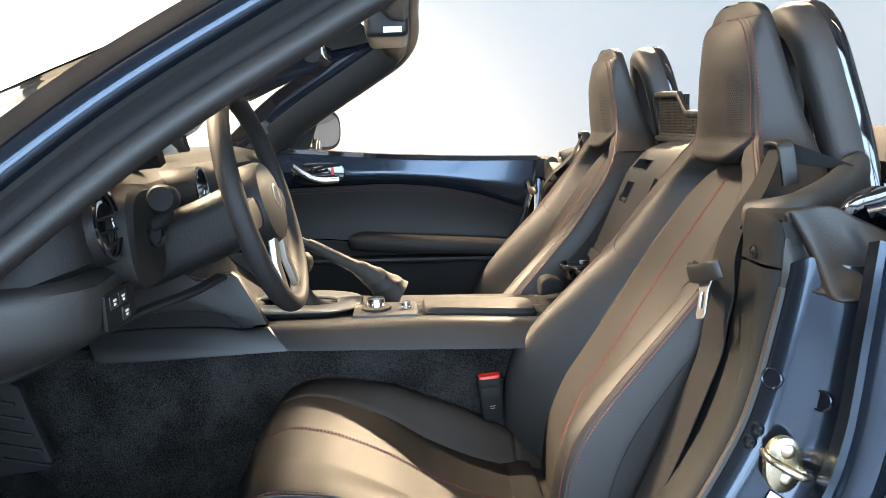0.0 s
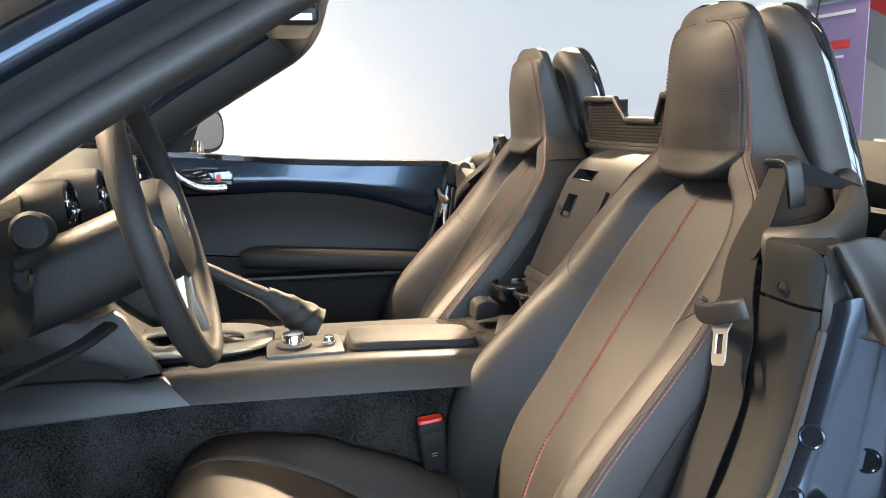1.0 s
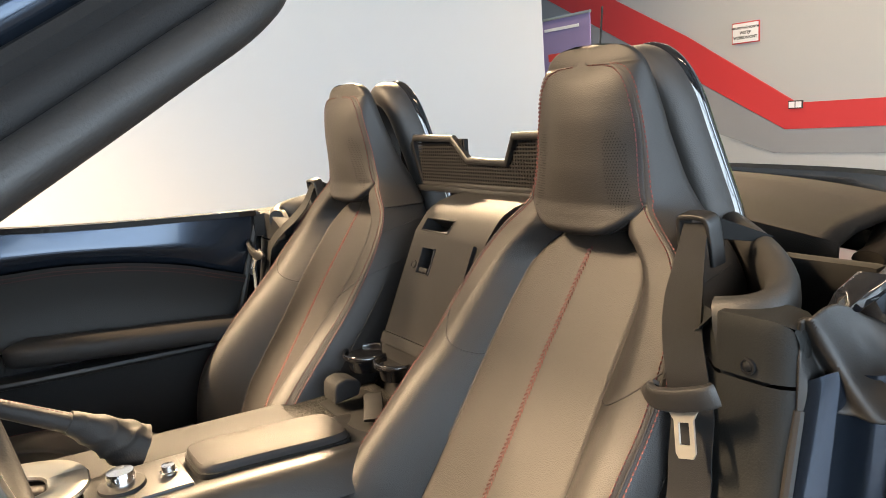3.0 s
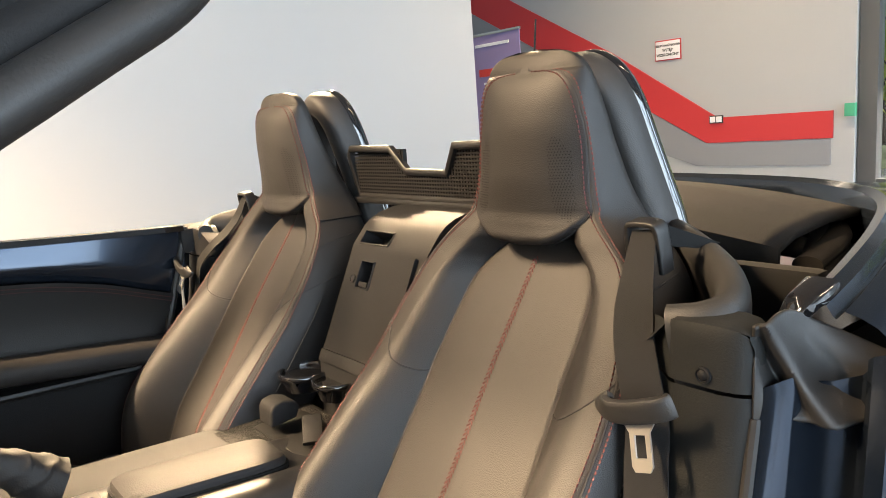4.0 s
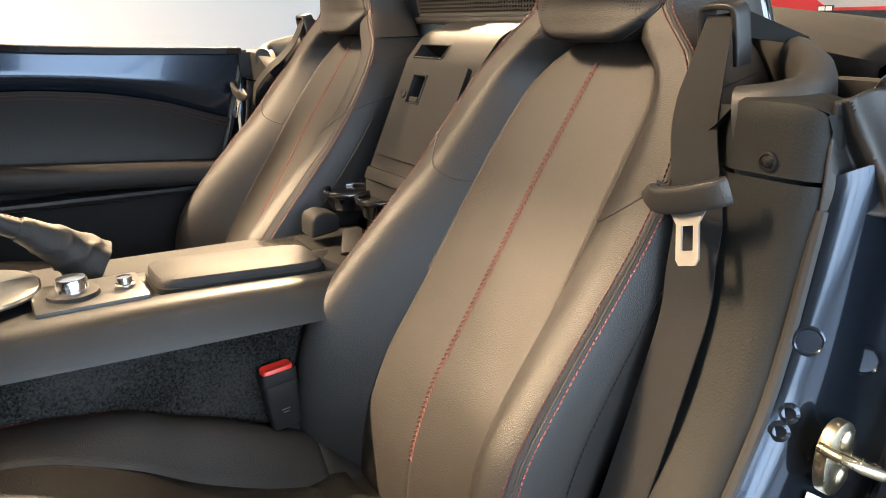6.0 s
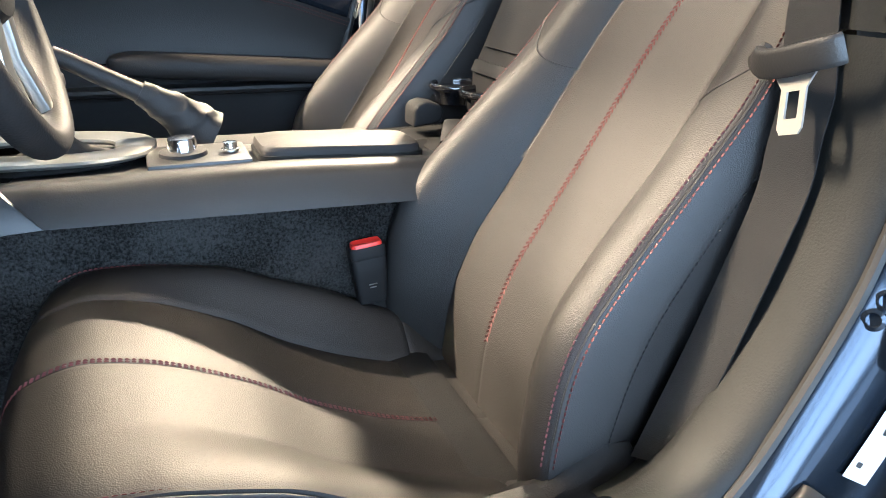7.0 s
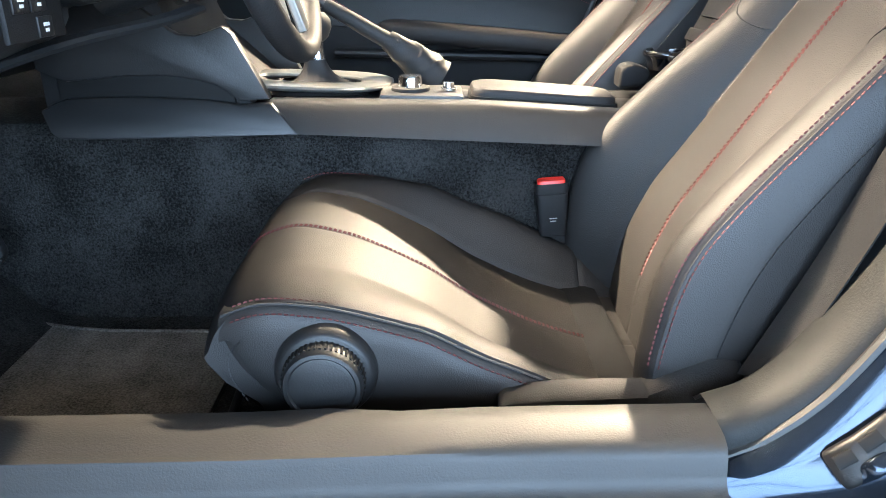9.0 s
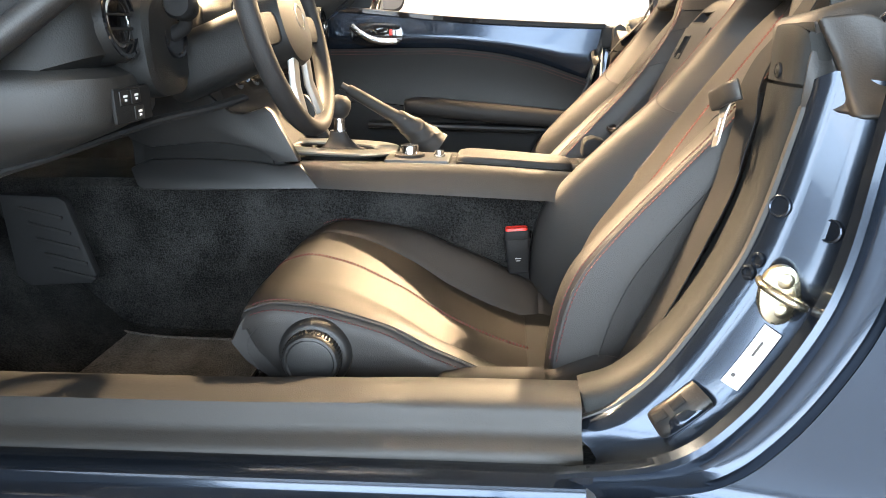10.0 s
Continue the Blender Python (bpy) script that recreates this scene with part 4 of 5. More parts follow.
put("housing", turned(loft([[Vector((-0.085 + 0.085 * k / 10, a, b)) for a, b in oval(0.086 * math.sqrt(max(0.08, k / 10)), 0.062 * math.sqrt(max(0.08, k / 10)), 28, 2.7)] for k in range(11)])), GLOSS_BLACK, dm)
put("glass", turned(extrude_outline(oval(0.074, 0.051, 28, 2.7), "x", 0.0005, 0.0025)), MIRROR, dm)
put("foot", sweep([(-0.40, 0.74, 0.862), (-0.40, 0.80, 0.895)], oval(0.03, 0.016, 12)), GLOSS_BLACK, dm)
put("sail", extrude_outline([(-0.62, 0.878), (-0.405, 0.868), (-0.360, 0.985), (-0.38, 0.99)], "y", 0.72, 0.735, 0.004), PLASTIC_DARK, dm)

# ---- passenger door ----
door = new("door")
door.parent, door.location = car, (-0.2, 0.72, 0.3)
tagged(door, "closed passenger door with black trim and gloss upper panel")
BELT = curve1((-0.95, -0.478, -0.145, 0.08, 0.281), (0.905, 0.879, 0.847, 0.832, 0.822))
SPLIT = curve1((-0.95, -0.484, -0.20, -0.05, 0.10, 0.223, 0.281), (0.775, 0.768, 0.768, 0.756, 0.728, 0.692, 0.675))
DX = [-0.95 + (0.281 + 0.95) * k / 60 for k in range(61)]


def rake(x, z):
    """The door's rear edge leans back towards the top."""
    return x + (0.0 if x < -0.3 else (x + 0.3) / 0.581 * (z - 0.82) * 0.30)


def door_sheet(name, lo, hi, fy, mat, label="", n=12):
    rows = []
    for x in DX:
        a, b = lo(x), hi(x)
        rows.append([(rake(x, a + (b - a) * k / n), fy(x, k / n), a + (b - a) * k / n) for k in range(n + 1)])
    return put(name, grid_surface(rows), mat, door, label)


door_sheet("upper_panel", SPLIT, lambda x: BELT(x) - 0.004, lambda x, v: 0.680 + 0.016 * max(0.0, 1 - v / 0.4) ** 1.5 + 0.013 * v, PAINT, "gloss grey-blue painted upper door panel")
put("belt_moulding", sweep([(x, 0.712, BELT(x)) for x in DX], [(-0.020, -0.006), (-0.018, 0.003), (0.0, 0.006), (0.03, 0.004), (0.034, -0.008)]), GLOSS_BLACK, door, "dark polished belt moulding")
put("inner_rail", sweep([(x, 0.694, BELT(x) + 0.002) for x in DX], oval(0.006, 0.004, 8)), LEATHER_SOFT, door)
ARM_TOP = curve1((-0.95, -0.4, -0.26, 0.15, 0.281), (0.63, 0.615, 0.600, 0.568, 0.555))
door_sheet("pad", lambda x: ARM_TOP(x) - 0.004, lambda x: SPLIT(x) - 0.002, lambda x, v: 0.676 + 0.022 * (1 - v) ** 2 * 0.5 + 0.012 * math.sin(v * math.pi), PLASTIC_SOFT, "padded black door lining with red stitching")
door_sheet("lower_panel", lambda x: 0.25, lambda x: ARM_TOP(x) - 0.004, lambda x, v: 0.700 - 0.030 * v - 0.012 * math.sin(v * math.pi), PLASTIC_DARK, "black plastic lower door panel", 16)
bm = bmesh.new()
for off in (0.010, 0.018):
    stitches([(rake(x, SPLIT(x) - off), 0.672, SPLIT(x) - off) for x in DX], [Vector((0, -1, 0))] * 61, bm=bm)
tagged(put("stitching", bm, THREAD, door), kind="stuff")
arm = sweep(spline([(-0.272, 0.672, 0.600), (-0.24, 0.648, 0.601), (-0.12, 0.632, 0.592), (0.04, 0.634, 0.577), (0.20, 0.645, 0.560)], 40), oval(0.048, 0.026, 22, 3.2), scale=lambda u: 0.30 + 0.70 * min(1, u * 7) ** 0.6)
armrest = put("armrest", arm, LEATHER_SOFT, door)
tagged(put("stitching", stitches(spline([(-0.235, 0.606, 0.606), (-0.12, 0.588, 0.597), (0.04, 0.590, 0.582), (0.20, 0.600, 0.565)], 40), [Vector((0, -0.7, 0.7))] * 40), THREAD_DARK, armrest), kind="stuff")
put("armrest_ledge", sweep(spline([(-0.40, 0.655, 0.550), (-0.22, 0.640, 0.546), (0.20, 0.652, 0.530)], 20), oval(0.030, 0.010, 12, 3)), PLASTIC, door)
put("handle_cup", extrude_outline([(-0.375 + a, 0.806 + b) for a, b in oval(0.078, 0.034, 24, 3.0)], "y", 0.672, 0.69, 0.006), GLOSS_BLACK, door)
put("handle", sweep(spline([(-0.445, 0.664, 0.830), (-0.415, 0.656, 0.806), (-0.37, 0.656, 0.788), (-0.315, 0.660, 0.786)], 20), oval(0.007, 0.011, 12, 2.6)), CHROME, door, "chrome inner door handle")
put("lock_button", box((-0.333, 0.671, 0.811), (0.010, 0.010, 0.018), 0.003), RED, door)
put("outer_skin", grid_surface([[(x, 0.80 - 0.05 * v, 0.16 + (BELT(x) - 0.18) * v) for v in [k / 6 for k in range(7)]] for x in DX[::6]]), PAINT, door)
put("door_seal", tube([(rake(0.287, z), 0.69, z) for z in (0.30, 0.5, 0.7, 0.822)], 0.009, 8, up=(0, 1, 0)), RUBBER, door)
# ---- driver's door, standing wide open ----
open_door = new("door")
open_door.parent, open_door.location = car, (-0.86, -0.80, 0.20)
tagged(open_door, "open driver door with black inner trim")
DT = Matrix.Rotation(radians(-86), 4, "Z")


def swung(bm):
    bmesh.ops.transform(bm, matrix=DT, verts=bm.verts)
    return bm


leaf = [(0.0, 0.0), (1.02, 0.02), (1.10, 0.10), (1.16, 0.45), (1.18, 0.62), (0.6, 0.66), (0.05, 0.70), (0.0, 0.66)]
part("outer_skin", swung(extrude_outline(leaf, "y", -0.05, -0.02, 0.012)), PAINT, open_door)
part("inner_panel", swung(extrude_outline([(x * 0.96 + 0.02, z * 0.96 + 0.015) for x, z in leaf], "y", -0.019, 0.045, 0.02)), PLASTIC, open_door)
part("armrest", swung(sweep([(0.35, 0.06, 0.36), (0.60, 0.075, 0.355), (0.90, 0.06, 0.34)], oval(0.04, 0.022, 16, 2.8))), LEATHER_SOFT, open_door)
# passenger pillar beside the seat
rows = [[(x, mirrored(y), z) for x, y, z in row] for row in pillar_rows(INNER)]
put("pillar_trim", grid_surface(rows), PLASTIC, car)
put("pillar_cap", grid_surface([[(x, mirrored(y), z) for x, y, z in row] for row in pillar_rows(INNER2)]), PLASTIC, car)

put("side_wing", box((0.78, 0.775, 0.48), (0.99, 0.03, 0.66), 0.02), PAINT, car)
put("belt_cover", box((0.40, 0.725, 0.790), (0.26, 0.10, 0.06), 0.015), PLASTIC_DARK, car)

# ---- floor and tunnel ----
car_floor = tagged(thing("car_floor", "dark carpeted car floor with raised centre tunnel", "floor", at=(0, 0, 0.2)), kind="structure")
put("carpet", grid_surface([[(x, y, 0.222 if x > -0.78 else 0.222 + (-0.78 - x) * 0.9) for x in [-1.4 + 2.0 * k / 30 for k in range(31)]] for y in [-0.66 + 1.36 * k / 12 for k in range(13)]]), CARPET, car_floor)
for s in (0, 1):
    pts = [(-0.150, 0.215), (-0.138, 0.30), (-0.128, 0.42), (-0.122, 0.52), (-0.105, 0.535), (YC, 0.535)]
    if s:
        pts = [(mirrored(y), z) for y, z in pts]
    put("tunnel_carpet", grid_surface([[(x, y, z) for y, z in pts] for x in [-1.4 + 1.68 * k / 20 for k in range(21)]]), CARPET, car_floor)
mat_edge = [tuple(p) for p in spline([(-1.15, -0.155), (-1.0, -0.155), (-0.90, -0.157), (-0.83, -0.170), (-0.76, -0.195), (-0.68, -0.212), (-0.60, -0.217), (-0.47, -0.222)], 30)]
floor_mat = put("floor_mat", extrude_outline(mat_edge + [(-0.45, -0.235), (-0.45, -0.58), (-0.48, -0.60), (-1.15, -0.60)], "z", 0.224, 0.231), MAT, car_floor, "black carpet floor mat with bound edge")
put("binding", tube([(x, y, 0.231) for x, y in mat_edge], 0.0035, 8), MAT, floor_mat)
put("mat_clip", lathe((-0.53, -0.53, 0.231), (0, 0, 1), [(0, 0.014), (0.003, 0.013), (0.004, 0.010), (0.002, 0.009), (0.002, 0.001)], 20), PLASTIC_DARK, floor_mat)
put("rear_carpet", box((0.36, YC, 0.42), (0.05, 1.2, 0.42), 0.01, turn=Matrix.Rotation(radians(22), 3, "Y")), CARPET, car_floor)
footrest = thing("footrest", "ribbed dark footrest on the footwell wall", "footrest", at=(-0.8, -0.35, 0.4))
put("plate", extrude_outline([(-0.955, 0.53), (-0.84, 0.525), (-0.825, 0.515), (-0.785, 0.372), (-0.795, 0.355), (-0.945, 0.345)], "y", -0.245, -0.225, 0.006), PLASTIC_DARK, footrest)
for k in range(5):
    put("rib", box((-0.875 + 0.012 * k, -0.247, 0.495 - 0.030 * k), (0.085, 0.006, 0.006), 0.002, turn=Matrix.Rotation(radians(14), 3, "Y")), PLASTIC_SOFT, footrest)

# ---- centre console ----
con = thing("centre_console", "black plastic centre console with satin gear surround", "console", at=(-0.1, YC, 0.5))
CT = curve1((-0.42, -0.10, 0.13, 0.30), (0.572, 0.565, 0.549, 0.540))


def con_ring(x):
    t = CT(x)
    low = 0.527 - 0.05 * max(0.0, x + 0.36) * 1.05
    half = [(-0.168, low), (-0.166, low + 0.004), (-0.148, t - 0.014), (-0.140, t - 0.004), (-0.128, t), (-0.105, t - 0.001), (-0.095, t - 0.006)]
    return [(x, y, z) for y, z in half] + [(x, -0.112 - y, z - 0.006) for y, z in half[::-1]]


rings = [con_ring(-0.405 + 0.58 * k / 24) for k in range(25)]
for k in range(3):
    rings[k] = [(max(x, -0.404 + (0.570 - z) * 1.03 + 0.002 * k), y, z) for x, y, z in rings[k]]
put("body", loft(rings), PLASTIC, con)
fr = [(-0.738, 0.563), (-0.722, 0.532), (-0.708, 0.523), (-0.62, 0.522), (-0.359, 0.526), (-0.400, 0.570), (-0.432, 0.568)] + [tuple(q) for q in spline([(-0.445, 0.567), (-0.492, 0.574), (-0.557, 0.578), (-0.62, 0.580), (-0.70, 0.578)], 14)]
for s in (-1, 1):
    y0, y1 = (-0.168, -0.150) if s < 0 else (mirrored(-0.150), mirrored(-0.168))
    bm = extrude_outline(fr, "y", min(y0, y1), max(y0, y1), 0.004)
    for v in bm.verts:
        v.co.y -= s * 0.44 * max(0.0, v.co.z - 0.527)
    put("side_panel", bm, PLASTIC, con)
    wing = [(-0.402, 0.5735), (-0.446, 0.5715)] + [tuple(q) for q in spline([(-0.452, 0.574), (-0.486, 0.597), (-0.541, 0.608), (-0.60, 0.610), (-0.70, 0.602)], 14)] + [(-0.74, 0.62), (-0.74, 0.72), (-0.60, 0.725), (-0.53, 0.668), (-0.503, 0.666), (-0.462, 0.679), (-0.449, 0.668)]
    y0, y1 = (-0.140, -0.118) if s < 0 else (mirrored(-0.118), mirrored(-0.140))
    put("stack_cheek", extrude_outline(wing, "y", y0, y1, 0.004), PLASTIC, con)
put("stack_face", extrude_outline([(-0.74, 0.56), (-0.43, 0.565), (-0.53, 0.66), (-0.56, 0.73), (-0.74, 0.73)], "y", -0.128, mirrored(-0.128), 0.003), PLASTIC_DARK, con)
# solid near-black box painting the shade inside the side pocket
put("pocket_shade", box((-0.585, -0.120, 0.590), (0.26, 0.030, 0.07), 0.005), HOLE, con)
ring = [(x, y) for x, y in oval(0.112, 0.068, 40, 2.8)]
surround = put("gear_surround", sweep([(-0.365 + x, YC + y, 0.578 - 0.04 * (x / 0.1) * 0.12) for x, y in ring] + [(-0.365 + ring[0][0], YC + ring[0][1], 0.578)], oval(0.027, 0.0065, 14, 2.6)), SATIN, con, "satin silver gear surround")
# flat plate whose near-black colour gives the shade under the gear boot
put("gear_well_shade", extrude_outline([(-0.365 + x * 0.93, YC + y * 0.9) for x, y in ring], "z", 0.555, 0.5635), HOLE, con)
put("control_plate", box((-0.178, -0.055, 0.5655), (0.130, 0.105, 0.012), 0.005, turn=Matrix.Rotation(radians(1.5), 3, "Y")), PLASTIC, con)
LID = [(0.014 + a, -0.045 + b) for a, b in oval(0.114, 0.053, 56, 6.0)]


def lid_ring(k, dz):
    return [(0.014 + (x - 0.014) * (1 - (1 - k) * 0.5), -0.045 + (y + 0.045) * k, CT(x) + dz) for x, y in LID]


put("armrest_lid", loft([lid_ring(1.0, -0.006), lid_ring(1.0, 0.006), lid_ring(0.985, 0.0095), lid_ring(0.95, 0.0125), lid_ring(0.80, 0.0150), lid_ring(0.3, 0.0160)]), LEATHER_SOFT, con, "padded black leather armrest lid")
# dark rim laid on the console top as the shade in the lid joint
put("lid_gap_shade", loft([lid_ring(1.06, -0.008), lid_ring(1.06, 0.0012), lid_ring(0.9, 0.0012)]), HOLE, con)
put("passenger_tray", extrude_outline([(-0.40, 0.50), (-0.40, 0.545), (-0.30, 0.552), (0.10, 0.535), (0.17, 0.52), (0.17, 0.50)], "y", 0.045, 0.165, 0.008), PLASTIC_DARK, con)
dial = put("dial", lathe((-0.196, -0.060, 0.572), (0, 0, 1), [(0, 0.026), (0.004, 0.026), (0.005, 0.019), (0.020, 0.0185), (0.023, 0.017), (0.024, 0.001)], 36), CHROME, con, "chrome rotary dial")
put("dial_ring", lathe((-0.196, -0.060, 0.572), (0, 0, 1), [(0, 0.031), (0.005, 0.030), (0.006, 0.027)], 36), PLASTIC_DARK, con)
put("small_dial", lathe((-0.136, -0.062, 0.572), (0, 0, 1), [(0, 0.012), (0.003, 0.012), (0.004, 0.0095), (0.012, 0.009), (0.013, 0.001)], 28), CHROME, con)
put("rear_tray", box((0.205, YC, 0.525), (0.10, 0.19, 0.03), 0.012), HOLE, con)
put("tray_block", extrude_outline([(0.158, 0.555), (0.160, 0.584), (0.166, 0.592), (0.182, 0.596), (0.205, 0.589), (0.212, 0.578), (0.205, 0.560)], "y", 0.030, 0.078, 0.006, 3), PLASTIC_DARK, con)
put("tray_shelf", sweep(spline([(0.185, -0.055, 0.548), (0.20, -0.03, 0.566), (0.215, 0.0, 0.566), (0.225, 0.022, 0.545)], 16), oval(0.016, 0.005, 12, 3)), PLASTIC_DARK, con)

gear = thing("gear_lever", "black gear lever with a round knob and leather boot", "gear lever", at=(-0.348, YC - 0.02, 0.575))
put("knob", lathe((-0.348, -0.01, 0.665), (0, 0, 1), [(-0.022, 0.012), (-0.015, 0.020), (0.0, 0.026), (0.012, 0.025), (0.022, 0.017), (0.026, 0.002)], 28), LEATHER_SOFT, gear)
put("collar", lathe((-0.348, -0.01, 0.615), (0, 0, 1), [(0, 0.015), (0.008, 0.0125), (0.02, 0.011), (0.035, 0.012)], 24), CHROME, gear)
put("boot", loft([[Vector((-0.352 + a * k + 0.004 * (1 - j / 6), -0.01 + b * k, 0.566 + 0.052 * j / 6)) for a, b in oval(0.060, 0.046, 24, 3)] for j, k in enumerate((1.35, 0.92, 0.62, 0.46, 0.36, 0.30, 0.26))]), LEATHER_SOFT, gear)

brake = thing("handbrake", "black leather handbrake lever with wrinkled boot", "handbrake", at=(-0.15, 0.055, 0.57))
HB = spline([(-0.340, 0.058, 0.696), (-0.30, 0.058, 0.673), (-0.25, 0.058, 0.644), (-0.20, 0.058, 0.616)], 20)
put("grip", sweep(HB, oval(0.0155, 0.0145, 20, 2.3), scale=lambda u: 0.80 + 0.25 * u), LEATHER_SOFT, brake)
put("button", tube([(-0.354, 0.058, 0.704), (-0.336, 0.058, 0.694)], 0.008), PLASTIC, brake)
rngs = []
for i in range(52):
    u = i / 51
    cx, cz = -0.238 + 0.088 * u, 0.638 - 0.062 * u - 0.012 * u * u
    rx, ry = 0.017 + 0.022 * u, 0.0165 + 0.014 * u ** 1.5
    ring = []
    for a, b in oval(1, 1, 40, 2.2):
        turn = math.atan2(b, a)
        wave = 3.4 * u * math.pi * (1 - 0.25 * math.sin(turn)) + 1.3 * math.cos(turn) + 1.5 * noise.noise(Vector((u * 3, a, b)))
        fold = min(1, 4 * u) * (0.12 * (1 - abs(math.sin(wave))) ** 2 - 0.03) + 0.16 * u * noise.noise(Vector((a * 1.3, b * 1.3, u * 4)))
        ring.append(Vector((cx, 0.058, cz)) + Vector((0, 1, 0)) * a * ry * (1 + fold) + Vector((0.55, 0, 0.83)) * b * rx * (1 + fold))
    rngs.append(ring)
put("boot", loft(rngs), LEATHER_SOFT, brake, "wrinkled leather boot")
bm = stitches([Vector(p) + Vector((0, -0.004, 0.0155)) for p in HB[2:]], [Vector((0, 0, 1))] * 20)
tagged(put("stitching", bm, THREAD, brake), kind="stuff")

# ---- buckles and belts ----
buckle = thing("seat_belt_buckle", "black seat belt buckle with a red button beside the seat", "buckle", at=(0.02, -0.15, 0.33))
bt = Matrix.Rotation(radians(-4), 3, "Y")
bc = Vector((0.022, -0.152, 0.402))


def buckle_ring(a, b, h):
    """A rounded ring round the buckle at height h over its middle."""
    return [bc + bt @ Vector((x, y, h)) for x, y in oval(a, b, 28, 5.0)]


put("case", loft([buckle_ring(*q) for q in ((0.0185, 0.010, -0.0435), (0.0205, 0.0125, -0.041), (0.0235, 0.014, 0.0), (0.0248, 0.0145, 0.024), (0.0240, 0.0138, 0.0250), (0.0240, 0.0138, 0.0258), (0.0250, 0.0147, 0.0268), (0.0252, 0.0147, 0.040), (0.0240, 0.0135, 0.0425), (0.0225, 0.0120, 0.0425), (0.0222, 0.0118, 0.036))]), PLASTIC_DARK, buckle)
put("button", loft([buckle_ring(*q) for q in ((0.0215, 0.0112, 0.034), (0.0215, 0.0112, 0.0455), (0.0203, 0.0100, 0.0475), (0.0175, 0.0040, 0.0455), (0.0160, 0.0020, 0.0452))]), RED, buckle, "red release button")
for k, w in enumerate((0.012, 0.009)):
    put("mark", box(bc + Vector((0.001, -0.0146, -0.012 - 0.0045 * k)), (w, 0.0012, 0.0016), 0.0003, turn=bt), SATIN, buckle, "small grey printed mark")
put("stalk", box((0.034, -0.146, 0.335), (0.026, 0.008, 0.07), 0.003, turn=bt), PLASTIC_DARK, buckle)


def belt_ribbon(points, width, across, n=40, t=0.0016, narrow=False):
    rings = []
    for i, p in enumerate(spline(points, n)):
        w = Vector(across[0]).lerp(Vector(across[1]), i / (n - 1)).normalized() * width / 2 * (0.66 + 0.34 * min(1.0, i / (n - 1) * 5.5) if narrow else 1.0)
        nn = Vector((-0.8, 0, 0.3)).normalized() * t
        rings.append([Vector(p) - w, Vector(p) + w, Vector(p) + w + nn, Vector(p) - w + nn])
    return loft(rings)


BELT_LINE = [(0.392, -0.530, 0.884), (0.370, -0.536, 0.840), (0.342, -0.550, 0.806), (0.315, -0.567, 0.779), (0.288, -0.586, 0.743), (0.272, -0.594, 0.704), (0.260, -0.599, 0.663), (0.250, -0.604, 0.622), (0.225, -0.606, 0.56), (0.19, -0.608, 0.48), (0.14, -0.612, 0.38)]


def build_belt():
    line = [(x - 0.004 + 0.016 * min(1.0, max(0.0, (0.76 - z) / 0.06)), y - 0.010 * min(1.0, max(0.0, (0.80 - z) / 0.08)), z) for x, y, z in BELT_LINE]
    b = thing("seat_belt", "grey woven seat belt with a steel tongue through a black guide", "seat belt", "seat belts", at=(0.3, -0.56, 0.5))
    put("webbing", belt_ribbon(line, 0.047, ((0.1, -1, 0.1), (0.35, -0.9, 0.25)), 60, narrow=True), WEB, b)
    put("shoulder_webbing", belt_ribbon([(0.398, -0.530, 0.880), (0.425, -0.543, 0.870), (0.462, -0.565, 0.857)], 0.027, ((0.15, -0.35, 0.9), (0.75, -0.55, 0.15)), 20), WEB, b)
    arch = spline([(0.396, -0.507, 0.858), (0.392, -0.509, 0.880), (0.390, -0.511, 0.889), (0.389, -0.516, 0.892), (0.389, -0.530, 0.893), (0.389, -0.543, 0.892), (0.390, -0.548, 0.888), (0.392, -0.550, 0.876), (0.398, -0.551, 0.836)], 48)
    put("guide", sweep(arch, oval(0.0036, 0.0115, 18, 5.0), up=(1, 0, 0.15)), PLASTIC, b, "black plastic belt guide on the seat shoulder")
    tongue = put("tongue_grip", sweep(spline([(0.258, -0.571, 0.735), (0.252, -0.575, 0.730), (0.248, -0.588, 0.728), (0.247, -0.612, 0.733), (0.249, -0.636, 0.741), (0.254, -0.647, 0.745), (0.259, -0.650, 0.747)], 30), oval(0.0125, 0.0055, 16, 4), up=(1, 0, 0.25)), PLASTIC_GREY, b)
    o = [(-0.590 + a, 0.682 + c) for a, c in ((-0.021, 0.022), (-0.0125, 0.010), (-0.0125, -0.021), (-0.009, -0.026), (0.009, -0.026), (0.0125, -0.021), (0.0125, 0.010), (0.021, 0.022))]
    hole = [(-0.590 + a, 0.682 + c) for a, c in ((-0.0065, 0.008), (-0.0066, 0.0), (-0.0066, -0.012), (-0.006, -0.0135), (0.006, -0.0135), (0.0066, -0.012), (0.0066, 0.0), (0.0065, 0.008))]
    bm = bmesh.new()
    loft([[(0.2480 + (p[1] - 0.682) * 0.25, *p) for p in o], [(0.2480 + (p[1] - 0.682) * 0.25, *p) for p in hole], [(0.2502 + (p[1] - 0.682) * 0.25, *p) for p in hole], [(0.2502 + (p[1] - 0.682) * 0.25, *p) for p in o], [(0.2480 + (p[1] - 0.682) * 0.25, *p) for p in o]], True, False, bm)
    bmesh.ops.remove_doubles(bm, verts=bm.verts, dist=0.00001)
    bmesh.ops.rotate(bm, verts=bm.verts, cent=(0.248, -0.590, 0.70), matrix=Matrix.Rotation(radians(-16), 3, "X"))
    bmesh.ops.translate(bm, verts=bm.verts, vec=(0.0, -0.026, 0.020))
    put("tongue", bm, TONGUE, tongue, "steel tongue")
    return b


driver_belt = build_belt()
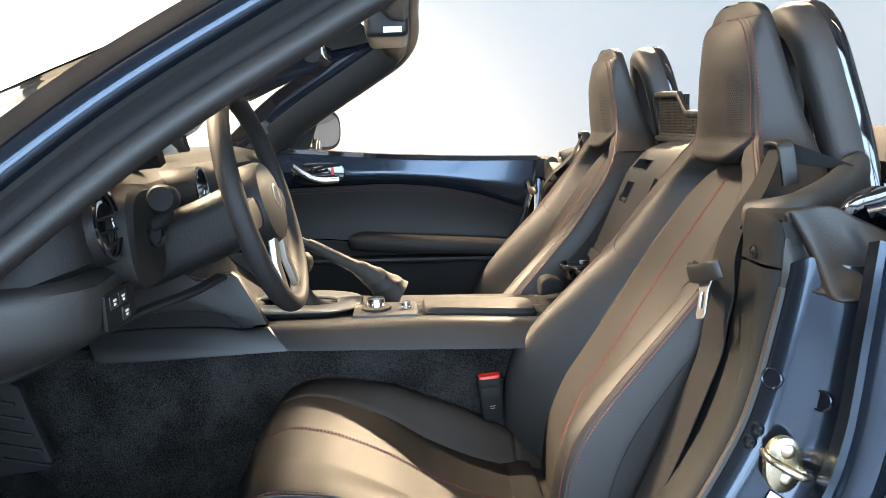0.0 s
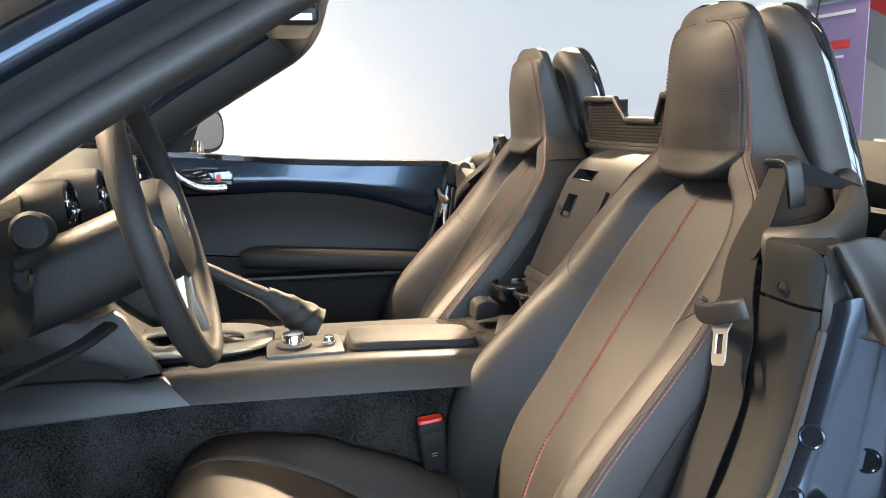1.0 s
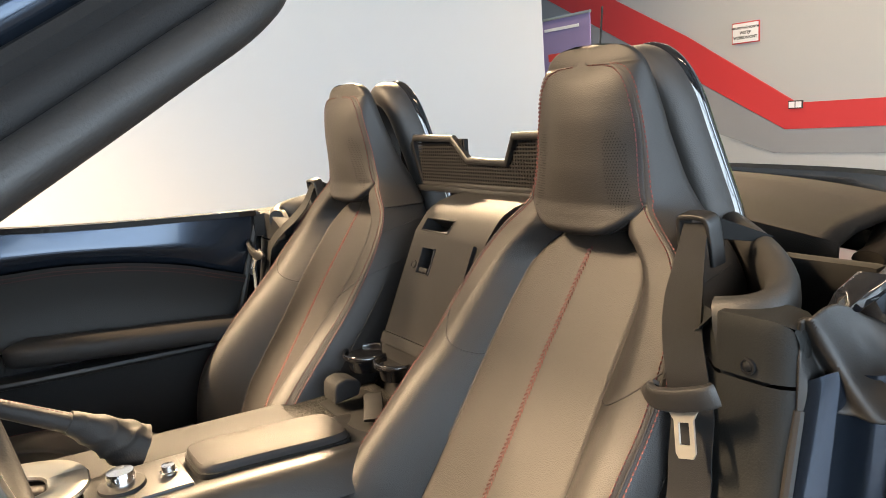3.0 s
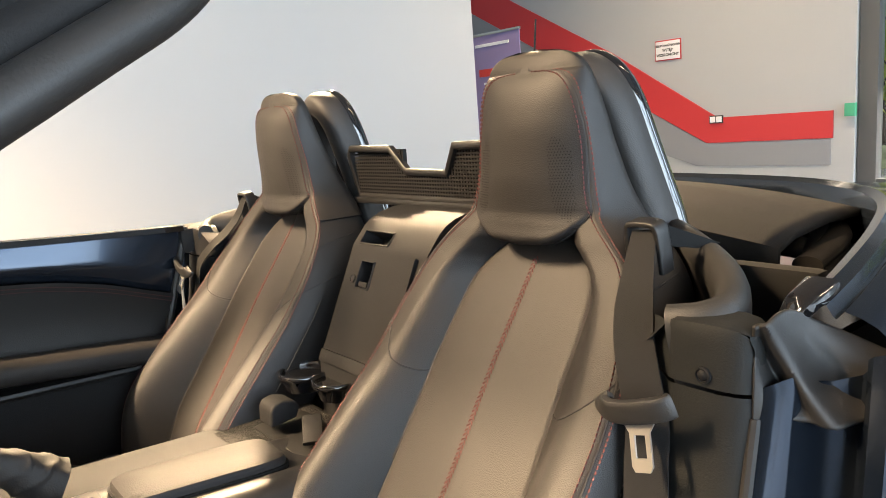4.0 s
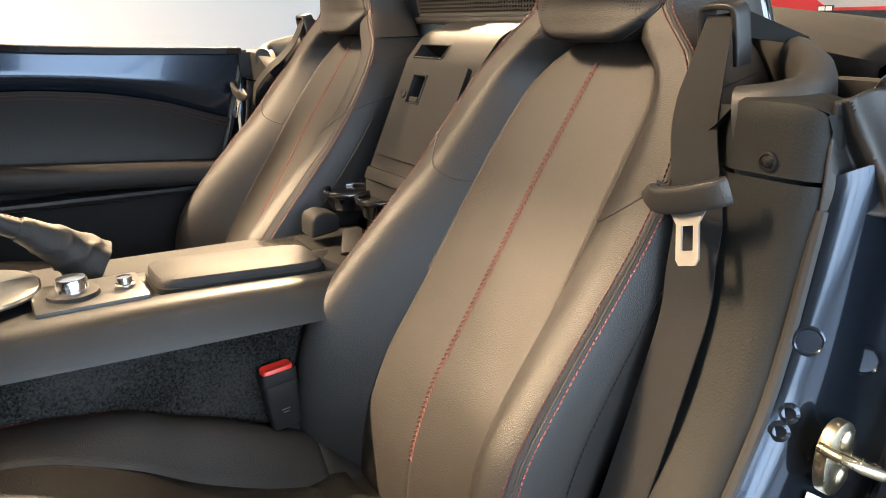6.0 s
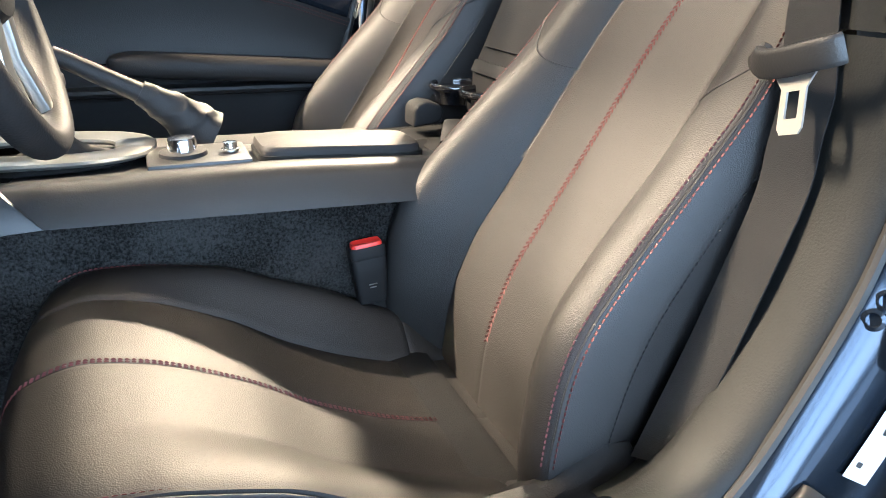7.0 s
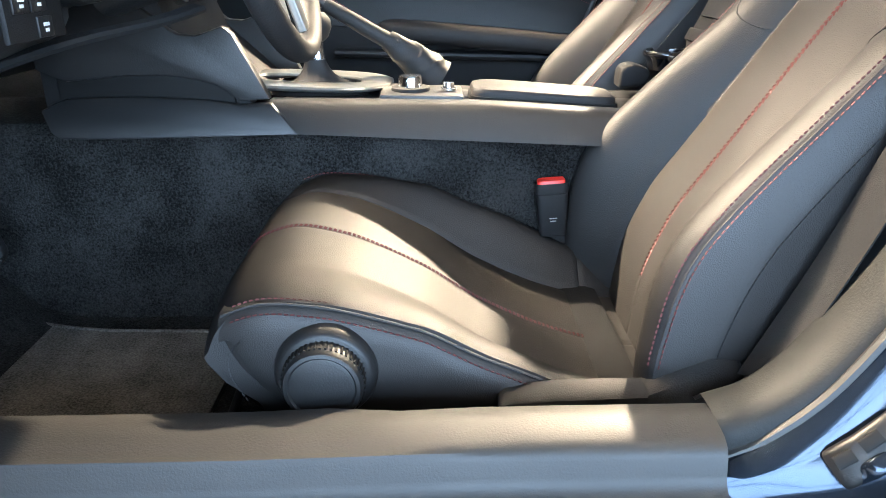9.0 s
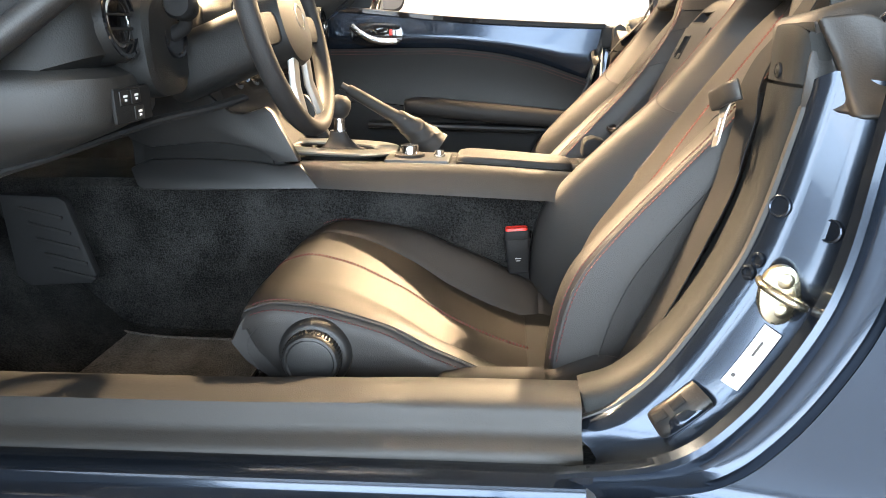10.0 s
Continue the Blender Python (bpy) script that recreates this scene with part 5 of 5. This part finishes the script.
copy_thing(driver_belt, Matrix.Translation((0.3, mirrored(-0.56), 0.5)) @ Matrix.Diagonal((1, -1, 1, 1)))

# ---- cup holders, storage box, wind deflector, hoops, roof ----
for x, y in ((0.262, 0.105), (0.282, 0.020)):
    cup = thing("cup_holder", "gloss black cup holder ring behind the console", "cup holder", "cup holders", at=(x, y, 0.6))
    put("ring", sweep([(x + 0.043 * math.cos(a), y + 0.043 * math.sin(a), 0.605) for a in [2 * math.pi * k / 32 for k in range(33)]], oval(0.004, 0.006, 10)), GLOSS_BLACK, cup)
    put("bowl", lathe((x, y, 0.555), (0, 0, 1), [(0.02, 0.030), (0.022, 0.034), (0.036, 0.038), (0.048, 0.041)], 32), GLOSS_BLACK, cup)
    put("arm", box((x + 0.04, y, 0.585), (0.05, 0.02, 0.012), 0.004), PLASTIC_DARK, cup)

store = thing("storage_box", "black plastic storage box with a lockable lid between the seats", "storage box", at=(0.40, YC, 0.6))


def store_outline(latch, slot):
    o = [(0.275, 0.50), (0.280, 0.632), (0.296, 0.664)]
    if latch:
        o += [(0.3386, 0.755), (0.372, 0.745), (0.386, 0.786), (0.3577, 0.796)]
    o += [(0.366, 0.812), (0.370, 0.8205)]
    if slot:
        o += [(0.3725, 0.8235), (0.405, 0.796), (0.421, 0.820), (0.3895, 0.8425)]
    return o + [(0.393, 0.846), (0.399, 0.852), (0.410, 0.860), (0.430, 0.869), (0.46, 0.875), (0.56, 0.880), (0.56, 0.50)]


bm = bmesh.new()
for lo, hi, latch, slot in ((-0.142, -0.029, 0, 0), (-0.029, -0.019, 0, 1), (-0.019, 0.019, 1, 1), (0.019, 0.055, 0, 1), (0.055, 0.074, 0, 0)):
    o = store_outline(latch, slot)
    loft([[(x, lo, z) for x, z in o], [(x, hi, z) for x, z in o]], bm=bm)
put("body", bm, PLASTIC_DARK, store)
tl = Matrix.Rotation(radians(25), 3, "Y")


def on_face(z, out):
    """A place on the sloping front of the box, so far out from it."""
    return (0.332 + (z - 0.742) * 0.466 - out * 0.906, out * 0.42 + z)



def lid_loop(y0, y1, z0, z1, out):
    return [(on_face(z, out)[0], y, on_face(z, out)[1]) for y, z in ((y0, z0), (y1, z0), (y1, z1), (y0, z1))]


outer, inner = (-0.122, 0.056, 0.670, 0.812), (-0.0192, 0.0192, 0.755, 0.797)
bm = loft([lid_loop(*outer, -0.004), lid_loop(*outer, 0.006), lid_loop(*inner, 0.006), lid_loop(*inner, -0.004), lid_loop(*outer, -0.004)], True, False)
bmesh.ops.remove_doubles(bm, verts=bm.verts, dist=0.00001)
lidp = put("lid", bm, PLASTIC_DARK, store, "black lockable lid")
put("latch_rim", sweep([(on_face(0.775 + 0.021 * v, 0.007)[0], 0.0195 * u, on_face(0.775 + 0.021 * v, 0.007)[1]) for u, v in ((-1, -1), (1, -1), (1, 1), (-1, 1), (-1, -1))], oval(0.0016, 0.0016, 6)), PLASTIC_DARK, lidp)
fx, fz = on_face(0.760, 0.000)
put("latch_pull", box((fx, 0.002, fz), (0.012, 0.026, 0.009), 0.002, turn=tl), PLASTIC_DARK, lidp)
fx, fz = on_face(0.766, 0.006)
put("keyhole", lathe((fx, 0.034, fz), (-0.906, 0, 0.42), [(0, 0.0075), (0.0015, 0.0075), (0.002, 0.006), (0.001, 0.0055), (0.001, 0.001)], 20), PLASTIC_DARK, lidp)
put("slot_rim", sweep([(0.3808 + 0.68 * v * 0.0130, 0.013 + u * 0.0425, 0.8332 + 0.73 * v * 0.0130) for u, v in ((-1, -1), (1, -1), (1, 1), (-1, 1), (-1, -1))], oval(0.0017, 0.0017, 6)), PLASTIC_DARK, store)
put("lower_step", box((0.283, -0.033, 0.640), (0.016, 0.200, 0.022), 0.004, turn=tl), PLASTIC_DARK, store)

net = thing("wind_deflector", "black framed mesh wind deflector with a notched top", "wind deflector", at=(0.50, YC, 0.88))
top = [(0.245, 0.885), (0.262, 0.965), (0.252, 0.980), (0.115, 0.977), (0.072, 0.935), (-0.045, 0.932), (-0.075, 0.980), (-0.215, 0.982), (-0.228, 0.968), (-0.215, 0.885)]
frm = top + [top[0]]
put("frame", sweep([(0.505 - 0.1 * (z - 0.88), y, z) for y, z in frm], oval(0.007, 0.008, 10, 3), up=(1, 0, 0)), PLASTIC, net)
bm = bmesh.new()


def net_top(y):
    if -0.055 < y < 0.08:
        return 0.934
    return 0.976 if -0.2 < y < 0.24 else 0.95


k = 0
y = -0.215
while y < 0.25:
    box((0.503, y, (0.885 + net_top(y)) / 2), (0.009, 0.0040, net_top(y) - 0.885), 0, bm)
    y += 0.0075
z = 0.889
while z < 0.975:
    for a, b in (((-0.215, 0.25),) if z < 0.93 else ((-0.215, -0.062), (0.09, 0.25))):
        box((0.5025, (a + b) / 2, z), (0.009, b - a, 0.0034), 0, bm)
    z += 0.0065
tagged(put("mesh", bm, HOLE, net), kind="stuff")
put("foot", box((0.51, YC, 0.878), (0.05, 0.47, 0.012), 0.004), PLASTIC, net)


HOOP_HALF = ((0.557, 0.108, 0.76), (0.546, 0.089, 0.859), (0.540, 0.074, 0.912), (0.530, 0.059, 0.97), (0.519, 0.045, 1.025), (0.510, 0.026, 1.060), (0.506, 0.0, 1.074))


def build_hoop():
    h = thing("roll_hoop", "padded black roll hoop with a gloss black rear shell", "roll hoop", "roll hoops", at=(0.56, -0.335, 0.84))
    half = HOOP_HALF
    pts = [(x, -0.345 - w, z) for x, w, z in half] + [(x, -0.345 + w, z) for x, w, z in half[-2::-1]]
    P = spline(pts, 60)
    put("padding", sweep(P, oval(0.028, 0.034, 24, 2.5), up=(1, 0, 0)), LEATHER, h)
    put("rear_shell", sweep([p + np.array((0.024, 0, 0.002)) for p in P], oval(0.029, 0.016, 20, 2.8), up=(1, 0, 0)), GLOSS_BLACK, h, "gloss black rear shell")
    put("edge_strip", sweep([p + np.array((0.020, 0, 0.0)) for p in P], oval(0.0300, 0.0008, 16, 2.5), up=(1, 0, 0)), GLOSS_BLACK, h)
    return h


hoop = build_hoop()
copy_thing(hoop, Matrix.Translation((0.56, -0.335 + 0.72, 0.84)))

antenna = thing("antenna", "thin black rod antenna on the rear deck", "antenna", at=(1.34, 0.58, 0.83))
put("rod", tube([(1.335, 0.585, 0.83), (1.36, 0.577, 1.12), (1.378, 0.572, 1.30)], 0.003, 8), PLASTIC_DARK, antenna)
put("foot", lathe((1.335, 0.585, 0.815), (0, 0, 1), [(0, 0.016), (0.02, 0.014), (0.035, 0.006), (0.036, 0.001)], 16), PLASTIC_DARK, antenna)

roof = thing("folded_soft_top", "black fabric convertible roof folded behind the seats", "soft top", at=(0.8, YC, 0.8))
rows = []
for i in range(41):
    y = -0.56 + 1.15 * i / 40
    e = abs((y - YC) / 0.575)
    row = []
    for x, z in ((0.605, 0.845), (0.612, 0.876), (0.66, 0.893), (0.76, 0.900), (0.86, 0.893), (0.93, 0.872), (0.95, 0.842), (0.93, 0.81)):
        row.append((x + 0.02 * e, y, z - 0.050 * e ** 2.2 + 0.003 * math.sin(9 * y + 14 * x)))
    rows.append(row)
thick(put("top_panel", grid_surface(rows), FABRIC, roof), 0.012)
for k, (dx, dz) in enumerate(((0.0, 0.80), (0.02, 0.78))):
    put("fold", sweep(spline([(0.66, -0.585, dz), (0.80, -0.56, dz + 0.01), (0.93, -0.50, dz + 0.012)], 16), oval(0.02, 0.012, 12)), FABRIC, roof)
put("frame_arm", tube(spline([(0.62, -0.54, 0.70), (0.70, -0.56, 0.78), (0.84, -0.52, 0.82)], 14), 0.012), PLASTIC, roof)

# ---- steering wheel, column and dashboard ----
wheel = thing("steering_wheel", "black leather steering wheel with silver lower spoke", "steering wheel", at=(-0.352, -0.345, 0.832))
WC = Vector((-0.352, -0.345, 0.832))
tilt = radians(14)
WU = Vector((-math.sin(tilt), 0, math.cos(tilt)))
WS = Vector((0, -1, 0))
WN = Vector((math.cos(tilt), 0, math.sin(tilt)))


def wp(a, b, c=0.0):
    return WC + WS * a + WU * b + WN * c


R = 0.170
put("rim", loft([[wp((R + 0.0135 * math.cos(q)) * math.cos(t), (R + 0.0135 * math.cos(q)) * math.sin(t), 0.016 * math.sin(q)) for q in [2 * math.pi * j / 16 for j in range(16)]] for t in [2 * math.pi * k / 72 for k in range(73)]], True, False), LEATHER_SOFT, wheel)
put("hub", loft([[wp(a * k, b * k - 0.005, c) for a, b in oval(0.075, 0.066, 30, 2.4)] for k, c in ((0.75, -0.035), (1.0, -0.02), (1.0, 0.004), (0.93, 0.014), (0.75, 0.020), (0.2, 0.024))]), PLASTIC_SOFT, wheel)
put("badge", lathe(wp(0, 0, 0.021), WN, [(0, 0.021), (0.003, 0.021), (0.004, 0.018), (0.002, 0.017), (0.002, 0.001)], 32), SATIN, wheel)
put("badge_plate", lathe(wp(0, 0, 0.0235), WN, [(0, 0.017), (0.001, 0.016), (0.001, 0.001)], 32), PLASTIC_DARK, wheel)
for s in (-1, 1):
    put("spoke", sweep([wp(s * 0.06, -0.01, 0.0), wp(s * 0.10, -0.012, -0.006), wp(s * 0.16, -0.015, -0.003)], oval(0.024, 0.010, 12, 3), up=tuple(WN)), PLASTIC_DARK, wheel)
    put("lower_spoke", sweep([wp(s * 0.035, -0.055, 0.004), wp(s * 0.042, -0.10, -0.004), wp(s * 0.055, -0.160, -0.002)], oval(0.014, 0.007, 12, 3), up=tuple(WN)), SATIN, wheel, "satin silver spoke")
dash = thing("dashboard", "dark grey dashboard with round air vents", "dashboard", at=(-0.7, YC, 0.7))
put("column_shroud", sweep([wp(0, -0.01, -0.03), wp(0, -0.02, -0.10), wp(0, -0.03, -0.20)], oval(0.050, 0.054, 28, 3.4), up=(0, 1, 0)), PLASTIC_SOFT, dash)
# main body: a section swept across the car
SECT = [(-0.98, 0.60), (-0.98, 0.86), (-0.86, 0.90), (-0.72, 0.905), (-0.60, 0.898), (-0.550, 0.885), (-0.522, 0.862), (-0.515, 0.83), (-0.518, 0.79), (-0.55, 0.770), (-0.575, 0.745), (-0.585, 0.725), (-0.66, 0.690), (-0.76, 0.620), (-0.86, 0.58)]
rngs = []
for k in range(61):
    u = -1 + 2 * k / 60
    e = max(0.0, abs(u) - 0.90) / 0.10
    rngs.append([(x - 0.10 * e ** 2 - 0.05 * max(0.0, 1 - (u / 0.75) ** 2), YC + u * 0.69, z - 0.03 * e ** 2) for x, z in SECT])
put("body", loft(rngs), PLASTIC_SOFT, dash)
hood = []
for k in range(25):
    u = -1 + 2 * k / 24
    h = 0.085 * math.sqrt(max(0.02, 1 - u * u))
    hood.append([(-0.72, -0.345 + 0.15 * u, 0.87 + h * 0.5), (-0.60, -0.345 + 0.155 * u, 0.885 + h), (-0.545, -0.345 + 0.16 * u, 0.880 + h * 1.02), (-0.552, -0.345 + 0.15 * u, 0.874 + h * 0.92), (-0.62, -0.345 + 0.14 * u, 0.87 + h * 0.85)])
put("cluster_hood", grid_surface(hood), LEATHER_SOFT, dash)
put("cluster_face", box((-0.66, -0.345, 0.90), (0.02, 0.27, 0.12), 0.01), PLASTIC_DARK, dash)
for dy in (-0.09, 0.0, 0.09):
    put("gauge", lathe((-0.645, -0.345 + dy, 0.90), (1, 0, 0.1), [(0, 0.042), (0.012, 0.042), (0.014, 0.038), (0.004, 0.036), (0.003, 0.001)], 28), GLOSS_BLACK, dash)
for y in (-0.562, mirrored(-0.562), -0.10, 0.13):
    v = put("air_vent", lathe((-0.540, y, 0.828), (1, 0.05, 0.10), [(-0.06, 0.052), (0.02, 0.052), (0.030, 0.049), (0.032, 0.043), (0.026, 0.040), (0.0, 0.036), (0.0, 0.001)], 36), PLASTIC_SOFT, dash, "round air vent with chrome ring")
    put("vent_ring", lathe((-0.513, y, 0.831), (1, 0.05, 0.10), [(0, 0.0475), (0.006, 0.0475), (0.006, 0.0425), (0, 0.0425), (0, 0.0475)], 36), GLOSS_BLACK, v)
    put("inner_ring", lathe((-0.518, y, 0.830), (1, 0.05, 0.10), [(0, 0.034), (0.005, 0.033), (0.006, 0.029), (0, 0.028)], 36), CHROME, v)
    for q in (-1, 0, 1):
        put("vent_vane", box((-0.52, y, 0.822 + 0.018 * q), (0.02, 0.066, 0.003), 0), PLASTIC_DARK, v)
KNEE = [(-0.78, 0.600), (-0.66, 0.640), (-0.545, 0.685), (-0.522, 0.697), (-0.513, 0.712), (-0.508, 0.748), (-0.512, 0.762), (-0.530, 0.772), (-0.60, 0.785), (-0.78, 0.79)]
rngs = []
for y, dx, k in ((-0.715, -0.16, 0.9), (-0.69, -0.09, 0.95), (-0.665, -0.045, 1.0), (-0.64, -0.015, 1.0), (-0.615, 0.0, 1.0), (-0.58, -0.002, 1.0), (-0.50, -0.012, 1.0), (-0.44, -0.022, 0.97)):
    rngs.append([(x + dx, y, 0.73 + (z - 0.73) * k) for x, z in KNEE])
put("knee_panel", loft(rngs), PLASTIC_GREY, dash, "dark grey plastic knee panel")
put("lower_trim", sweep(spline([(-0.78, -0.70, 0.615), (-0.62, -0.62, 0.655), (-0.52, -0.50, 0.690), (-0.45, -0.42, 0.705), (-0.42, -0.36, 0.715)], 24), [(-0.012, -0.002), (0.003, -0.004), (0.006, 0.0), (0.003, 0.004), (-0.012, 0.006)]), PLASTIC_DARK, dash)
sw = put("switch_panel", box((-0.5085, -0.561, 0.725), (0.006, 0.100, 0.046), 0.004), PLASTIC_DARK, dash, "black switch panel with white symbols")
for dy, dz in ((-0.026, 0.010), (0.004, 0.010), (0.010, -0.012)):
    b = put("switch_button", box((-0.5050, -0.561 + dy, 0.725 + dz), (0.003, 0.026, 0.018), 0.0015), PLASTIC, sw)
    put("symbol", box((-0.5032, -0.561 + dy, 0.725 + dz + 0.002), (0.0006, 0.010, 0.003), 0), WHITE_PRINT, sw)
    put("symbol", box((-0.5032, -0.561 + dy, 0.725 + dz - 0.003), (0.0006, 0.006, 0.003), 0), WHITE_PRINT, sw)
put("screen", box((-0.60, 0.02, 0.955), (0.012, 0.20, 0.11), 0.006, turn=Matrix.Rotation(radians(-12), 3, "Y")), GLOSS_BLACK, dash)
for k in range(3):
    put("climate_dial", lathe((-0.545, -0.085 + 0.1 * k, 0.735), (1, 0, 0.35), [(0, 0.032), (0.012, 0.032), (0.014, 0.026), (0.03, 0.024), (0.032, 0.001)], 28), CHROME, dash)
put("column_panel", sweep([(-0.62, -0.455, 0.795), (-0.515, -0.455, 0.800), (-0.500, -0.455, 0.801), (-0.494, -0.455, 0.801)], oval(0.072, 0.075, 36, 3.2), scale=lambda u: 1.0 if u < 0.5 else (0.97 if u < 0.8 else 0.86)), PLASTIC_SOFT, dash)
put("tweeter_grille", lathe((-0.507, 0.655, 0.949), (0.45, -0.85, 0.25), [(-0.01, 0.021), (0.002, 0.021), (0.003, 0.018), (0.001, 0.017), (0.003, 0.001)], 28), PLASTIC, dash)
stalk = thing("column_stalk", "black light stalk on the steering column", "stalk", at=(-0.48, -0.44, 0.82))
put("boot", lathe((-0.4965, -0.437, 0.813), (1, -0.1, 0.1), [(0.0, 0.034), (0.005, 0.033), (0.006, 0.029), (0.003, 0.027), (0.0035, 0.002)], 32), GLOSS_BLACK, stalk)
put("arm", tube(spline([(-0.50, -0.436, 0.812), (-0.475, -0.441, 0.825), (-0.468, -0.450, 0.842)], 10), 0.009, scale=lambda u: 1.3 - 0.3 * u), PLASTIC_DARK, stalk)
put("tip", lathe((-0.468, -0.440, 0.850), (0.10, -1, 0.10), [(0, 0.012), (0.008, 0.019), (0.045, 0.021), (0.052, 0.017), (0.053, 0.001)], 24), PLASTIC_DARK, stalk)
